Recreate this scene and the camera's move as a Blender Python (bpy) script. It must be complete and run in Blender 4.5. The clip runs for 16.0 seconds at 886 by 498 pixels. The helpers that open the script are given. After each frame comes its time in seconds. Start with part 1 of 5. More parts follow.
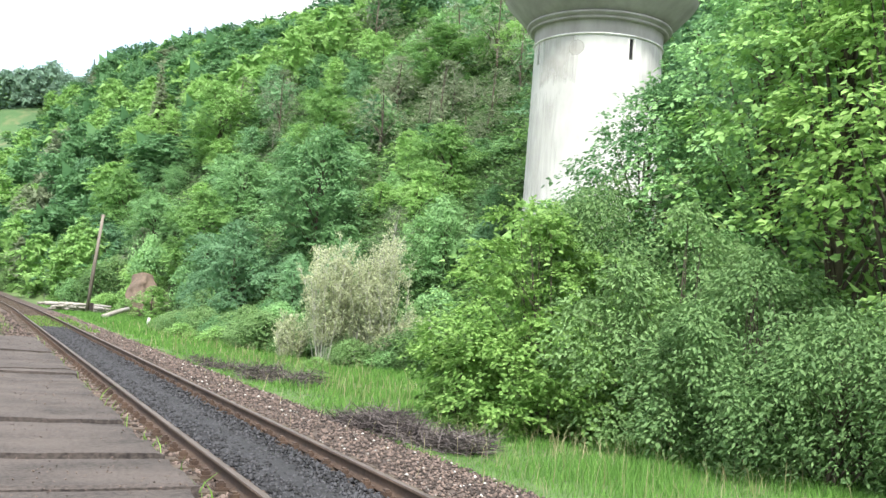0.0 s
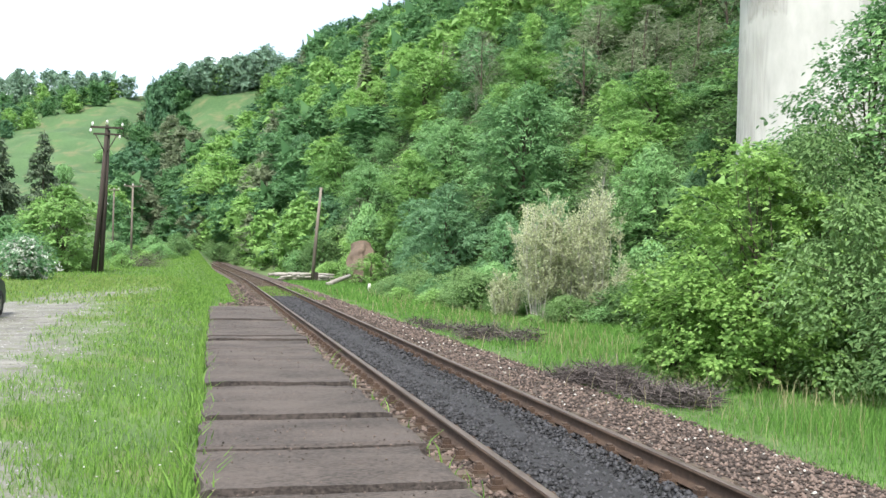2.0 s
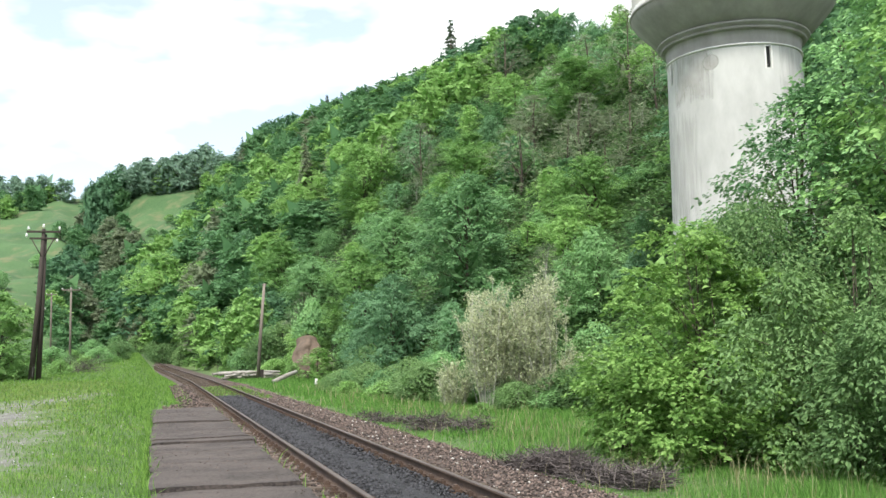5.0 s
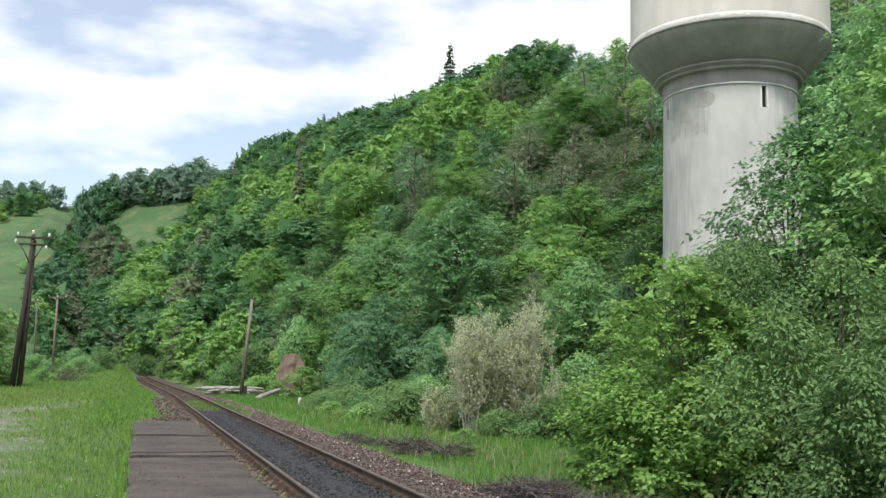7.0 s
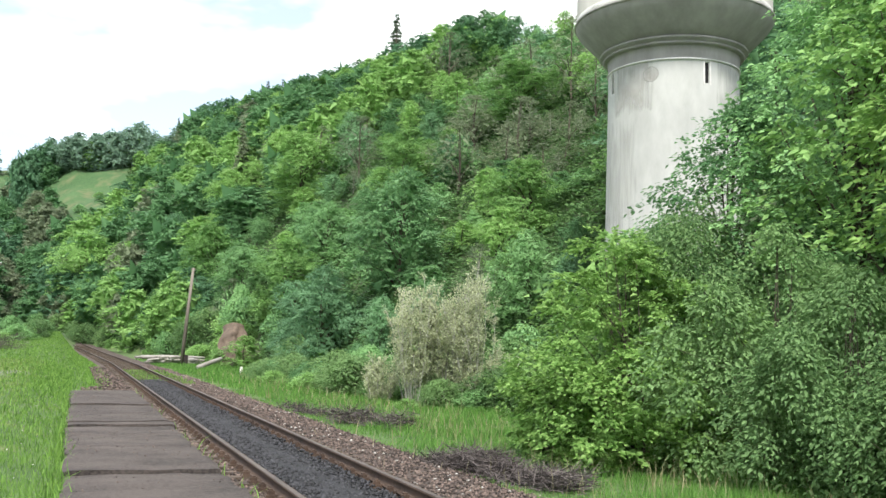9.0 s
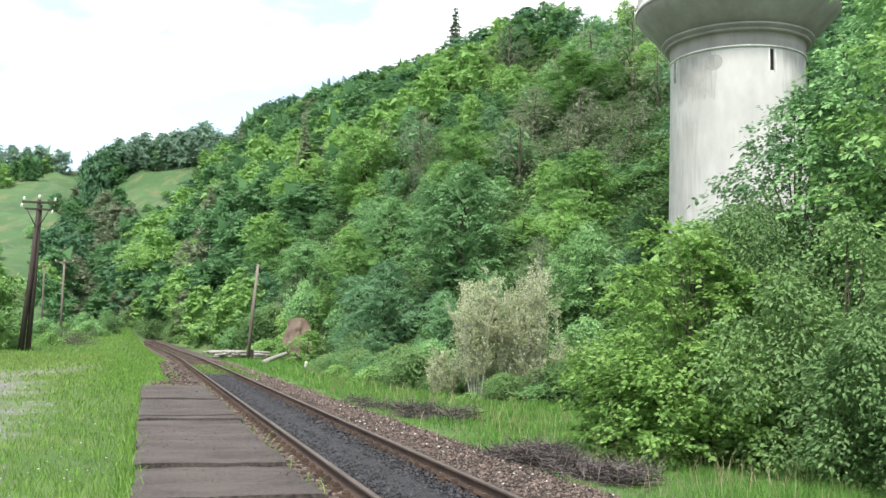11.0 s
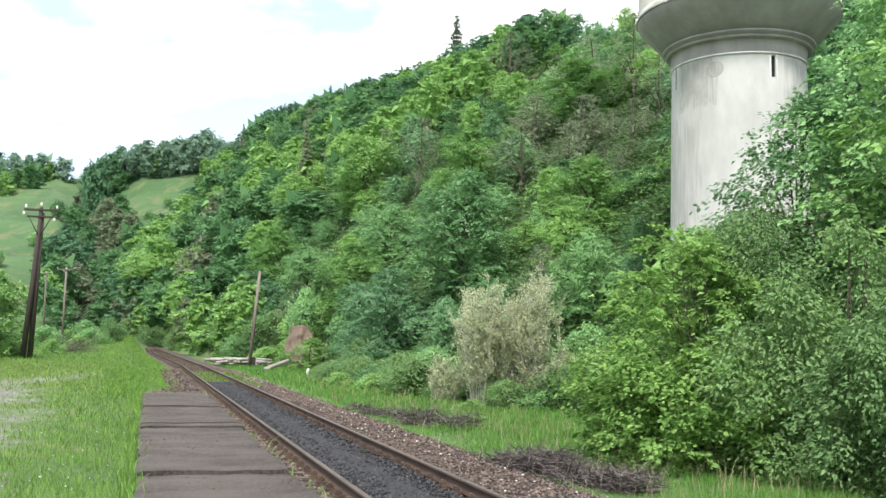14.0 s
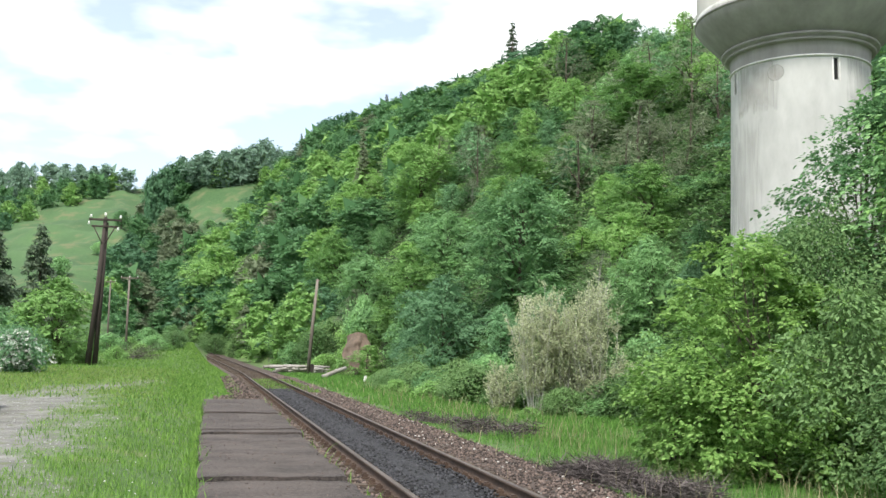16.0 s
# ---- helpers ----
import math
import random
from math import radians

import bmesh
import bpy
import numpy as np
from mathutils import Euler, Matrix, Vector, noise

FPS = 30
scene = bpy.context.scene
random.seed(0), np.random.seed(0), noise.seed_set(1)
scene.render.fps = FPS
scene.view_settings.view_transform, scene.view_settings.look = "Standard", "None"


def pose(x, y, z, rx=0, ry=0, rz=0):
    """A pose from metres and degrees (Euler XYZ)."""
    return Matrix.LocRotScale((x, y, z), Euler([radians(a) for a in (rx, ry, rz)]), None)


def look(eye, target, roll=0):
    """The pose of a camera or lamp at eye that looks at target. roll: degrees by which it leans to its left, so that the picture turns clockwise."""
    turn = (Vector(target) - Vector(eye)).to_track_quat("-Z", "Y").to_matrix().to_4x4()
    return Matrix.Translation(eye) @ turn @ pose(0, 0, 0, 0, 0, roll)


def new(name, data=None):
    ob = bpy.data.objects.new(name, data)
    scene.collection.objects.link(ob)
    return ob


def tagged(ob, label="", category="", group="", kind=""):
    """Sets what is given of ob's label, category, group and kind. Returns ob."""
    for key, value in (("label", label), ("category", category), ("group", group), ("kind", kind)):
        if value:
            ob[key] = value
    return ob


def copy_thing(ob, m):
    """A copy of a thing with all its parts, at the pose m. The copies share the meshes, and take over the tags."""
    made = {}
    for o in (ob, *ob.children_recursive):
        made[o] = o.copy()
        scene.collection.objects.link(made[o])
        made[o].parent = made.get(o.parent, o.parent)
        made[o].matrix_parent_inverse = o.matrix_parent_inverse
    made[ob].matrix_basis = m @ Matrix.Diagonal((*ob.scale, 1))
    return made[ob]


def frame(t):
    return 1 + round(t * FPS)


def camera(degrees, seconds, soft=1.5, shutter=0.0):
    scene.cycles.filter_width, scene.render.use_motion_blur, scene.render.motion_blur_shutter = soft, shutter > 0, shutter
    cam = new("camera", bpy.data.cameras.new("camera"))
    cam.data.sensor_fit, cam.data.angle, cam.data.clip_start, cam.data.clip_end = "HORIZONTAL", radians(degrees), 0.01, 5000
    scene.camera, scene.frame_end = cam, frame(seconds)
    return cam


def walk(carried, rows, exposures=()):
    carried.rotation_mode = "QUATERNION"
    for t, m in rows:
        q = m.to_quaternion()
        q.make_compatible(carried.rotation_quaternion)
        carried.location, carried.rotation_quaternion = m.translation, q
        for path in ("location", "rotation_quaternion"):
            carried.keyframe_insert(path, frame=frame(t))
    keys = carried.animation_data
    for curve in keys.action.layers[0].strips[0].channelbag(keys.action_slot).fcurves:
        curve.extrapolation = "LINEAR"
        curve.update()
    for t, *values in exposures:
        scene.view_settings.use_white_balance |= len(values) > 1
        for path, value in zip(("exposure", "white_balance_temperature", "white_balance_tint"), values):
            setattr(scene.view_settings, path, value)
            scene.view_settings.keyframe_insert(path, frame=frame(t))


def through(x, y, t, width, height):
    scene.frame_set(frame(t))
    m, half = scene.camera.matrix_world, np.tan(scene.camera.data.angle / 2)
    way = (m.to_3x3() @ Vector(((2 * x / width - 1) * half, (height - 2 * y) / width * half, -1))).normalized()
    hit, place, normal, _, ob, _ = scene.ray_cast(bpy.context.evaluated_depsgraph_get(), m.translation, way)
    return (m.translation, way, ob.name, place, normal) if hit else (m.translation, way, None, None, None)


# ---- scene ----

cam = camera(48.26, 16.0, soft=1.5)
EYE = (0.0, 0.0, 1.7)


def aim(turn, tilt, lean):
    """The carried camera's pose: bearing to the right of the line, tilt upwards and lean, in degrees."""
    a, p = radians(turn), radians(tilt)
    way = Vector((math.sin(a) * math.cos(p), math.cos(a) * math.cos(p), math.sin(p)))
    return look(EYE, Vector(EYE) + way, lean)


PATH = [(0, 25.07, 3.64, 3.95), (0.5, 23.03, 4.73, 3.99), (1, 20.57, 5.22, 3.96), (1.5, 18.72, 4.45, 2.12), (2, 13.08, 0.64, 1.03),
        (2.2, 11.44, 0.17, 0.22), (2.5, 11.16, 1.10, -0.62), (3, 12.96, 3.53, -0.34), (3.5, 14.21, 4.26, 0.00), (4, 15.41, 4.63, -0.49),
        (4.5, 16.01, 5.06, -1.97), (5, 16.30, 5.83, -1.54), (5.2, 16.37, 6.18, -1.28), (7.3, 17.21, 7.29, 1.36), (7.5, 17.55, 6.81, 1.68),
        (8, 19.04, 6.17, 1.85), (8.5, 19.95, 5.87, 1.82), (9, 20.15, 5.59, 1.30), (9.5, 19.05, 5.51, 1.46), (10, 17.99, 5.38, 0.72),
        (10.2, 17.33, 5.22, 0.47), (12.5, 16.21, 5.14, 1.18), (13, 16.23, 5.14, 0.94), (13.5, 16.19, 5.20, 0.74), (14, 16.48, 5.57, 0.90),
        (14.5, 16.35, 5.79, 0.80), (15, 14.98, 6.04, 0.14), (15.5, 13.68, 5.85, 0.86), (16, 13.19, 5.95, 0.99)]
walk(cam, [(t, aim(a, p, r)) for t, a, p, r in PATH], exposures=[(0, 1.28), (1.0, 1.13), (2.2, 0.98), (3.5, 0.88), (4.5, 0.83), (5.2, 0.73), (7.3, 0.28), (9, 0.80), (12.5, 0.86), (13.5, 0.86), (14.5, 0.76), (16, 0.66)])

# ---- sky and sun ----
SUN_TURN, SUN_HEIGHT = 205.0, 58.0
world = bpy.data.worlds.new("sky")
scene.world = world
world.use_nodes = True
wt = world.node_tree
wt.nodes.clear()


def node(tree, kind, **values):
    n = tree.nodes.new(kind)
    for k, v in values.items():
        n.inputs[k.replace("_", " ")].default_value = v
    return n


sky = wt.nodes.new("ShaderNodeTexSky")
sky.sky_type, sky.sun_disc = "NISHITA", False
sky.sun_elevation, sky.sun_rotation = radians(SUN_HEIGHT), radians(SUN_TURN)
spot = wt.nodes.new("ShaderNodeTexCoord")
stretch = wt.nodes.new("ShaderNodeMapping")
stretch.inputs["Scale"].default_value = (1.0, 1.0, 2.6)
veil = node(wt, "ShaderNodeTexNoise", Scale=3.4, Detail=5.0, Roughness=0.5)
gaps = wt.nodes.new("ShaderNodeValToRGB")
gaps.color_ramp.elements[0].position, gaps.color_ramp.elements[1].position = 0.43, 0.55
gaps.color_ramp.elements[0].color = (0.28, 0.28, 0.28, 1)
stretch.inputs["Location"].default_value = (0.62, 0.0, 0.35)
sky_light = node(wt, "ShaderNodeBackground", Strength=0.15)
cloud_light = node(wt, "ShaderNodeBackground", Color=(0.98, 0.99, 1.0, 1), Strength=1.02)
both = wt.nodes.new("ShaderNodeMixShader")
wout = wt.nodes.new("ShaderNodeOutputWorld")
for a, b in ((spot.outputs["Generated"], stretch.inputs["Vector"]), (stretch.outputs[0], veil.inputs["Vector"]), (veil.outputs["Fac"], gaps.inputs[0]),
             (sky.outputs[0], sky_light.inputs[0]), (gaps.outputs[0], both.inputs[0]), (sky_light.outputs[0], both.inputs[1]),
             (cloud_light.outputs[0], both.inputs[2]), (both.outputs[0], wout.inputs[0])):
    wt.links.new(a, b)
sun = new("sun", bpy.data.lights.new("sun", "SUN"))
sun.data.energy, sun.data.angle, sun.data.color = 3.4, radians(9), (1.0, 0.96, 0.9)
st, sh = radians(SUN_TURN), radians(SUN_HEIGHT)
sun.matrix_world = look((0, 0, 0), (-math.sin(st) * math.cos(sh), -math.cos(st) * math.cos(sh), -math.sin(sh)))


# ---- materials ----
def surface(name, dark, light, scale=4.0, rough=0.85, bump=0.3, coarse=0.35, third=None, spread=0.0, metal=0.0, stretch=(1, 1, 1), contrast=0.14, grain=0.5):
    """A worn surface: fine grain and coarse stains between two colours, with relief; spread varies it from piece to piece."""
    m = bpy.data.materials.new(name)
    m.use_nodes = True
    t = m.node_tree
    bsdf = t.nodes["Principled BSDF"]
    bsdf.inputs["Roughness"].default_value, bsdf.inputs["Metallic"].default_value = rough, metal
    where = t.nodes.new("ShaderNodeNewGeometry")
    fit = t.nodes.new("ShaderNodeMapping")
    fit.inputs["Scale"].default_value = stretch
    t.links.new(where.outputs["Position"], fit.inputs["Vector"])
    fine = node(t, "ShaderNodeTexNoise", Scale=scale, Detail=8.0, Roughness=0.65)
    stain = node(t, "ShaderNodeTexNoise", Scale=scale * coarse * 0.3, Detail=4.0)
    for n in (fine, stain):
        t.links.new(fit.outputs[0], n.inputs["Vector"])
    ramp = t.nodes.new("ShaderNodeValToRGB")
    ramp.color_ramp.elements[0].position, ramp.color_ramp.elements[1].position = 0.5 - contrast, 0.5 + contrast
    ramp.color_ramp.elements[0].color, ramp.color_ramp.elements[1].color = (*dark, 1), (*light, 1)
    add = t.nodes.new("ShaderNodeMath")
    add.operation = "MULTIPLY_ADD"
    t.links.new(stain.outputs["Fac"], add.inputs[0])
    add.inputs[1].default_value = 1 - grain
    half = t.nodes.new("ShaderNodeMath")
    half.operation = "MULTIPLY"
    half.inputs[1].default_value = grain
    t.links.new(fine.outputs["Fac"], half.inputs[0])
    t.links.new(half.outputs[0], add.inputs[2])
    value = add.outputs[0]
    if spread:
        info, isle = t.nodes.new("ShaderNodeObjectInfo"), where
        mix = t.nodes.new("ShaderNodeMath")
        mix.operation = "MULTIPLY_ADD"
        t.links.new(isle.outputs["Random Per Island"], mix.inputs[0])
        mix.inputs[1].default_value = spread
        t.links.new(value, mix.inputs[2])
        mid = t.nodes.new("ShaderNodeMath")
        mid.operation = "SUBTRACT"
        t.links.new(mix.outputs[0], mid.inputs[0])
        mid.inputs[1].default_value = spread / 2
        value = mid.outputs[0]
    t.links.new(value, ramp.inputs[0])
    colour = ramp.outputs[0]
    if third:
        patch = node(t, "ShaderNodeTexNoise", Scale=scale * 0.12, Detail=6.0, Roughness=0.6)
        t.links.new(fit.outputs[0], patch.inputs["Vector"])
        cut = t.nodes.new("ShaderNodeValToRGB")
        cut.color_ramp.elements[0].position, cut.color_ramp.elements[1].position = 0.52, 0.66
        t.links.new(patch.outputs["Fac"], cut.inputs[0])
        blend = t.nodes.new("ShaderNodeMixRGB")
        blend.inputs[2].default_value = (*third, 1)
        t.links.new(cut.outputs[0], blend.inputs[0])
        t.links.new(colour, blend.inputs[1])
        colour = blend.outputs[0]
    t.links.new(colour, bsdf.inputs["Base Color"])
    relief = node(t, "ShaderNodeBump", Strength=bump, Distance=0.02)
    t.links.new(fine.outputs["Fac"], relief.inputs["Height"])
    t.links.new(relief.outputs[0], bsdf.inputs["Normal"])
    return m


def foliage(name, deep, fresh, through=0.3, rough=0.55, own=0.6):
    """Leaves: colour from plant to plant and from leaf to leaf, light passing through."""
    m = bpy.data.materials.new(name)
    m.use_nodes = True
    t = m.node_tree
    bsdf = t.nodes["Principled BSDF"]
    bsdf.inputs["Roughness"].default_value = rough
    bsdf.inputs["Specular IOR Level"].default_value = 0.2
    info, where = t.nodes.new("ShaderNodeObjectInfo"), t.nodes.new("ShaderNodeNewGeometry")
    patch = node(t, "ShaderNodeTexNoise", Scale=0.7, Detail=2.0)
    t.links.new(where.outputs["Position"], patch.inputs["Vector"])
    total = None
    for out, w in ((info.outputs["Random"], own * 0.7), (where.outputs["Random Per Island"], (1 - own)), (patch.outputs["Fac"], own * 0.3)):
        k = t.nodes.new("ShaderNodeMath")
        k.operation = "MULTIPLY_ADD"
        t.links.new(out, k.inputs[0])
        k.inputs[1].default_value, k.inputs[2].default_value = w, 0.0
        if total:
            t.links.new(total, k.inputs[2])
        total = k.outputs[0]
    ramp = t.nodes.new("ShaderNodeValToRGB")
    ramp.color_ramp.elements[0].position, ramp.color_ramp.elements[1].position = 0.22, 0.78
    ramp.color_ramp.elements[0].color, ramp.color_ramp.elements[1].color = (*deep, 1), (*fresh, 1)
    t.links.new(total, ramp.inputs[0])
    t.links.new(ramp.outputs[0], bsdf.inputs["Base Color"])
    glow = t.nodes.new("ShaderNodeBsdfTranslucent")
    t.links.new(ramp.outputs[0], glow.inputs["Color"])
    mix = t.nodes.new("ShaderNodeMixShader")
    mix.inputs[0].default_value = through
    t.links.new(bsdf.outputs[0], mix.inputs[1])
    t.links.new(glow.outputs[0], mix.inputs[2])
    t.links.new(mix.outputs[0], t.nodes["Material Output"].inputs["Surface"])
    return m


def plain(name, colour, rough=0.5, metal=0.0):
    m = bpy.data.materials.new(name)
    m.use_nodes = True
    b = m.node_tree.nodes["Principled BSDF"]
    b.inputs["Base Color"].default_value = (*colour, 1)
    b.inputs["Roughness"].default_value, b.inputs["Metallic"].default_value = rough, metal
    return m


GRASS_GROUND = surface("grass ground", (0.042, 0.082, 0.022), (0.095, 0.165, 0.042), 6.0, 0.95, 0.6, 0.3, third=(0.13, 0.15, 0.06))
HILL_MEADOW = surface("short green hill meadow", (0.032, 0.078, 0.025), (0.068, 0.135, 0.044), 1.6, 0.95, 0.9, 0.12, third=(0.115, 0.130, 0.058))
GRAVEL = surface("gravel", (0.085, 0.083, 0.076), (0.25, 0.245, 0.225), 30.0, 0.9, 0.8, 0.15, third=(0.11, 0.13, 0.06))
BALLAST = surface("ballast", (0.031, 0.022, 0.018), (0.106, 0.078, 0.063), 22.0, 0.95, 0.9, 0.2)
COAL = surface("coal black ballast", (0.006, 0.006, 0.007), (0.028, 0.028, 0.031), 24.0, 0.8, 0.9, 0.2)
STONE = surface("ballast stone", (0.040, 0.030, 0.025), (0.165, 0.122, 0.102), 12.0, 0.9, 0.3, 0.5, spread=0.75)
PALE_STONE = surface("pale stone", (0.25, 0.235, 0.21), (0.52, 0.50, 0.46), 12.0, 0.9, 0.3, 0.5, spread=0.5)
COAL_STONE = surface("coal black stone", (0.005, 0.005, 0.006), (0.042, 0.042, 0.047), 12.0, 0.65, 0.3, 0.5, spread=0.8)
SLAB = surface("weathered platform slab", (0.018, 0.0145, 0.0128), (0.092, 0.075, 0.066), 26.0, 0.92, 1.0, 0.12, spread=0.12, stretch=(0.8, 1.3, 1), contrast=0.09, grain=0.62)
RAIL = surface("rusty rail side", (0.032, 0.019, 0.013), (0.095, 0.06, 0.04), 14.0, 0.85, 0.4)
RAIL_TOP = surface("worn rail head", (0.07, 0.052, 0.042), (0.14, 0.11, 0.092), 10.0, 0.5, 0.1, metal=0.3)
SLEEPER = surface("old sleeper wood", (0.035, 0.027, 0.02), (0.12, 0.09, 0.065), 9.0, 0.95, 0.6)
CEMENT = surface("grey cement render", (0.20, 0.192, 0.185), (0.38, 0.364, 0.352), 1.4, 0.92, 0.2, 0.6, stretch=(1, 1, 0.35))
STAIN = surface("damp grey stain", (0.34, 0.33, 0.31), (0.60, 0.595, 0.57), 2.2, 0.95, 0.2, 0.7)
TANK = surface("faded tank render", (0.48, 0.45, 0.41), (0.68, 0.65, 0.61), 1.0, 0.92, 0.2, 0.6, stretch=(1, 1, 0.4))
CHIPPED = surface("chipped white edge", (0.5, 0.48, 0.45), (0.85, 0.84, 0.82), 5.0, 0.9, 0.4, 0.6)
# flat black stands in for the darkness in slots and seams
BLACK = plain("flat black for unlit hollows", (0.012, 0.012, 0.012), 0.9)
BARK = surface("bark", (0.035, 0.028, 0.02), (0.13, 0.105, 0.08), 8.0, 0.95, 0.6, stretch=(1, 1, 0.3))
PALE_BARK = surface("pale bark", (0.30, 0.29, 0.25), (0.56, 0.55, 0.49), 8.0, 0.95, 0.4, stretch=(1, 1, 0.3))
POLE_WOOD = surface("tarred pole wood", (0.018, 0.014, 0.012), (0.06, 0.047, 0.038), 9.0, 0.9, 0.5, stretch=(1, 1, 0.1))
GREY_WOOD = surface("grey weathered wood", (0.09, 0.075, 0.06), (0.24, 0.21, 0.175), 9.0, 0.9, 0.5, stretch=(1, 1, 0.12))
LOG_WOOD = surface("peeled log", (0.180, 0.163, 0.136), (0.418, 0.400, 0.368), 6.0, 0.9, 0.4)
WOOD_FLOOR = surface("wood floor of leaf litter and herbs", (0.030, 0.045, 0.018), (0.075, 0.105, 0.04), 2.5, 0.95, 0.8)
SOIL = surface("bare soil", (0.062, 0.047, 0.035), (0.165, 0.122, 0.090), 2.6, 0.95, 0.8)
TWIG = surface("dry twigs", (0.035, 0.029, 0.028), (0.135, 0.115, 0.108), 9.0, 0.95, 0.3, spread=0.6)
PORCELAIN = plain("white porcelain", (0.8, 0.8, 0.78), 0.2)
# beech and oak greens hold extra blue as painted distance haze
LEAF_BEECH = foliage("beech leaves with haze blue", (0.106, 0.232, 0.098), (0.300, 0.515, 0.215), 0.38, own=0.75)
LEAF_LIME = foliage("fresh hornbeam leaves", (0.142, 0.286, 0.086), (0.340, 0.550, 0.182), 0.40, own=0.7)
LEAF_DARK = foliage("dark oak leaves with haze blue", (0.088, 0.198, 0.106), (0.235, 0.420, 0.210), 0.38, own=0.75)
LEAF_WILLOW = foliage("grey-green willow leaves", (0.104, 0.198, 0.075), (0.240, 0.385, 0.152), 0.44)
LEAF_BROWN = foliage("bronze opening leaves", (0.150, 0.190, 0.118), (0.265, 0.322, 0.195), 0.40)
LEAF_PALE = foliage("pale catkin leaves", (0.34, 0.39, 0.225), (0.58, 0.62, 0.41), 0.46, 0.8, 0.3)
LEAF_BUSH = foliage("broad fresh leaves", (0.150, 0.288, 0.070), (0.34, 0.53, 0.160), 0.47, 0.5, 0.3)
# herb green darkened, some shade between the crowns is in the colour
LEAF_HERB = foliage("darkened woodland herb leaves", (0.060, 0.130, 0.044), (0.155, 0.275, 0.092), 0.33, own=0.5)
# distance haze is put into this leaf colour as extra blue
LEAF_RIDGE_HAZE = foliage("ridge leaves with haze blue", (0.140, 0.235, 0.180), (0.245, 0.370, 0.265), 0.36, own=0.5)
NEEDLES = foliage("spruce needles", (0.07, 0.11, 0.075), (0.145, 0.20, 0.125), 0.35)
BLADES = foliage("grass blades", (0.08, 0.175, 0.035), (0.22, 0.39, 0.08), 0.4, 0.6, 0.3)
VERGE_BLADES = foliage("lush verge grass blades", (0.06, 0.155, 0.032), (0.18, 0.36, 0.078), 0.4, 0.6, 0.3)
TURF_BLADES = foliage("short yellowish turf blades", (0.13, 0.20, 0.05), (0.28, 0.38, 0.11), 0.4, 0.6, 0.3)
STRAW = foliage("dry grass stalks", (0.24, 0.22, 0.11), (0.45, 0.41, 0.25), 0.3, 0.8, 0.2)
BLOSSOM = foliage("white blossom", (0.45, 0.46, 0.42), (0.74, 0.75, 0.71), 0.3, 0.8, 0.2)


# ---- building helpers ----
def mesh_np(name, verts, faces, material):
    """A mesh from arrays of places and of equally sided faces."""
    verts, faces = np.asarray(verts, np.float32), np.asarray(faces, np.int32)
    me = bpy.data.meshes.new(name)
    me.vertices.add(len(verts))
    me.vertices.foreach_set("co", verts.ravel())
    k = faces.shape[1]
    me.loops.add(faces.size)
    me.loops.foreach_set("vertex_index", faces.ravel())
    me.polygons.add(len(faces))
    me.polygons.foreach_set("loop_start", np.arange(0, faces.size, k, dtype=np.int32))
    me.polygons.foreach_set("loop_total", np.full(len(faces), k, np.int32))
    me.update(calc_edges=True)
    me.validate()
    me.materials.append(material)
    return me


def part(name, bm, material, parent=None, label=""):
    """One mesh object, from a bmesh or a mesh, under a thing or a part."""
    if isinstance(bm, bmesh.types.BMesh):
        me = bpy.data.meshes.new(name)
        bmesh.ops.recalc_face_normals(bm, faces=bm.faces)
        bm.to_mesh(me)
        bm.free()
        me.materials.append(material)
    else:
        me = bm
    ob = new(name, me)
    ob.parent = parent
    return tagged(ob, label)


def thing(name, label, category, place=(0, 0, 0), group="", kind=""):
    ob = new(name)
    ob.location = place
    return tagged(ob, label, category, group, kind)


def add_box(bm, size, m=Matrix(), bevel=0.0):
    made = bmesh.ops.create_cube(bm, size=1)["verts"]
    bmesh.ops.transform(bm, matrix=m @ Matrix.Diagonal((*size, 1)), verts=made)
    if bevel:
        edges = list({e for v in made for e in v.link_edges})
        bmesh.ops.bevel(bm, geom=edges, offset=bevel, segments=2, affect="EDGES")
    return bm


def box_bm(size, m=Matrix(), bevel=0.0):
    return add_box(bmesh.new(), size, m, bevel)


def tube_arrays(points, radii, sides=6):
    """Rings along a line of points."""
    points = np.asarray(points, float)
    n = len(points)
    along = np.gradient(points, axis=0)
    along /= np.linalg.norm(along, axis=1, keepdims=True) + 1e-9
    ref = np.where(np.abs(along[:, 2:3]) > 0.9, [[1.0, 0, 0]], [[0, 0, 1.0]])
    a = np.cross(along, ref)
    a /= np.linalg.norm(a, axis=1, keepdims=True) + 1e-9
    b = np.cross(along, a)
    ang = np.linspace(0, 2 * np.pi, sides, endpoint=False)
    ring = (np.cos(ang)[None, :, None] * a[:, None] + np.sin(ang)[None, :, None] * b[:, None]) * np.asarray(radii, float)[:, None, None]
    verts = (points[:, None] + ring).reshape(-1, 3)
    i, j = np.meshgrid(np.arange(n - 1), np.arange(sides), indexing="ij")
    k = (j + 1) % sides
    faces = np.stack([i * sides + j, i * sides + k, (i + 1) * sides + k, (i + 1) * sides + j], -1).reshape(-1, 4)
    return verts, faces


def joined(pieces):
    verts, faces, at = [], [], 0
    for v, f in pieces:
        verts.append(v)
        faces.append(f + at)
        at += len(v)
    return np.concatenate(verts), np.concatenate(faces)


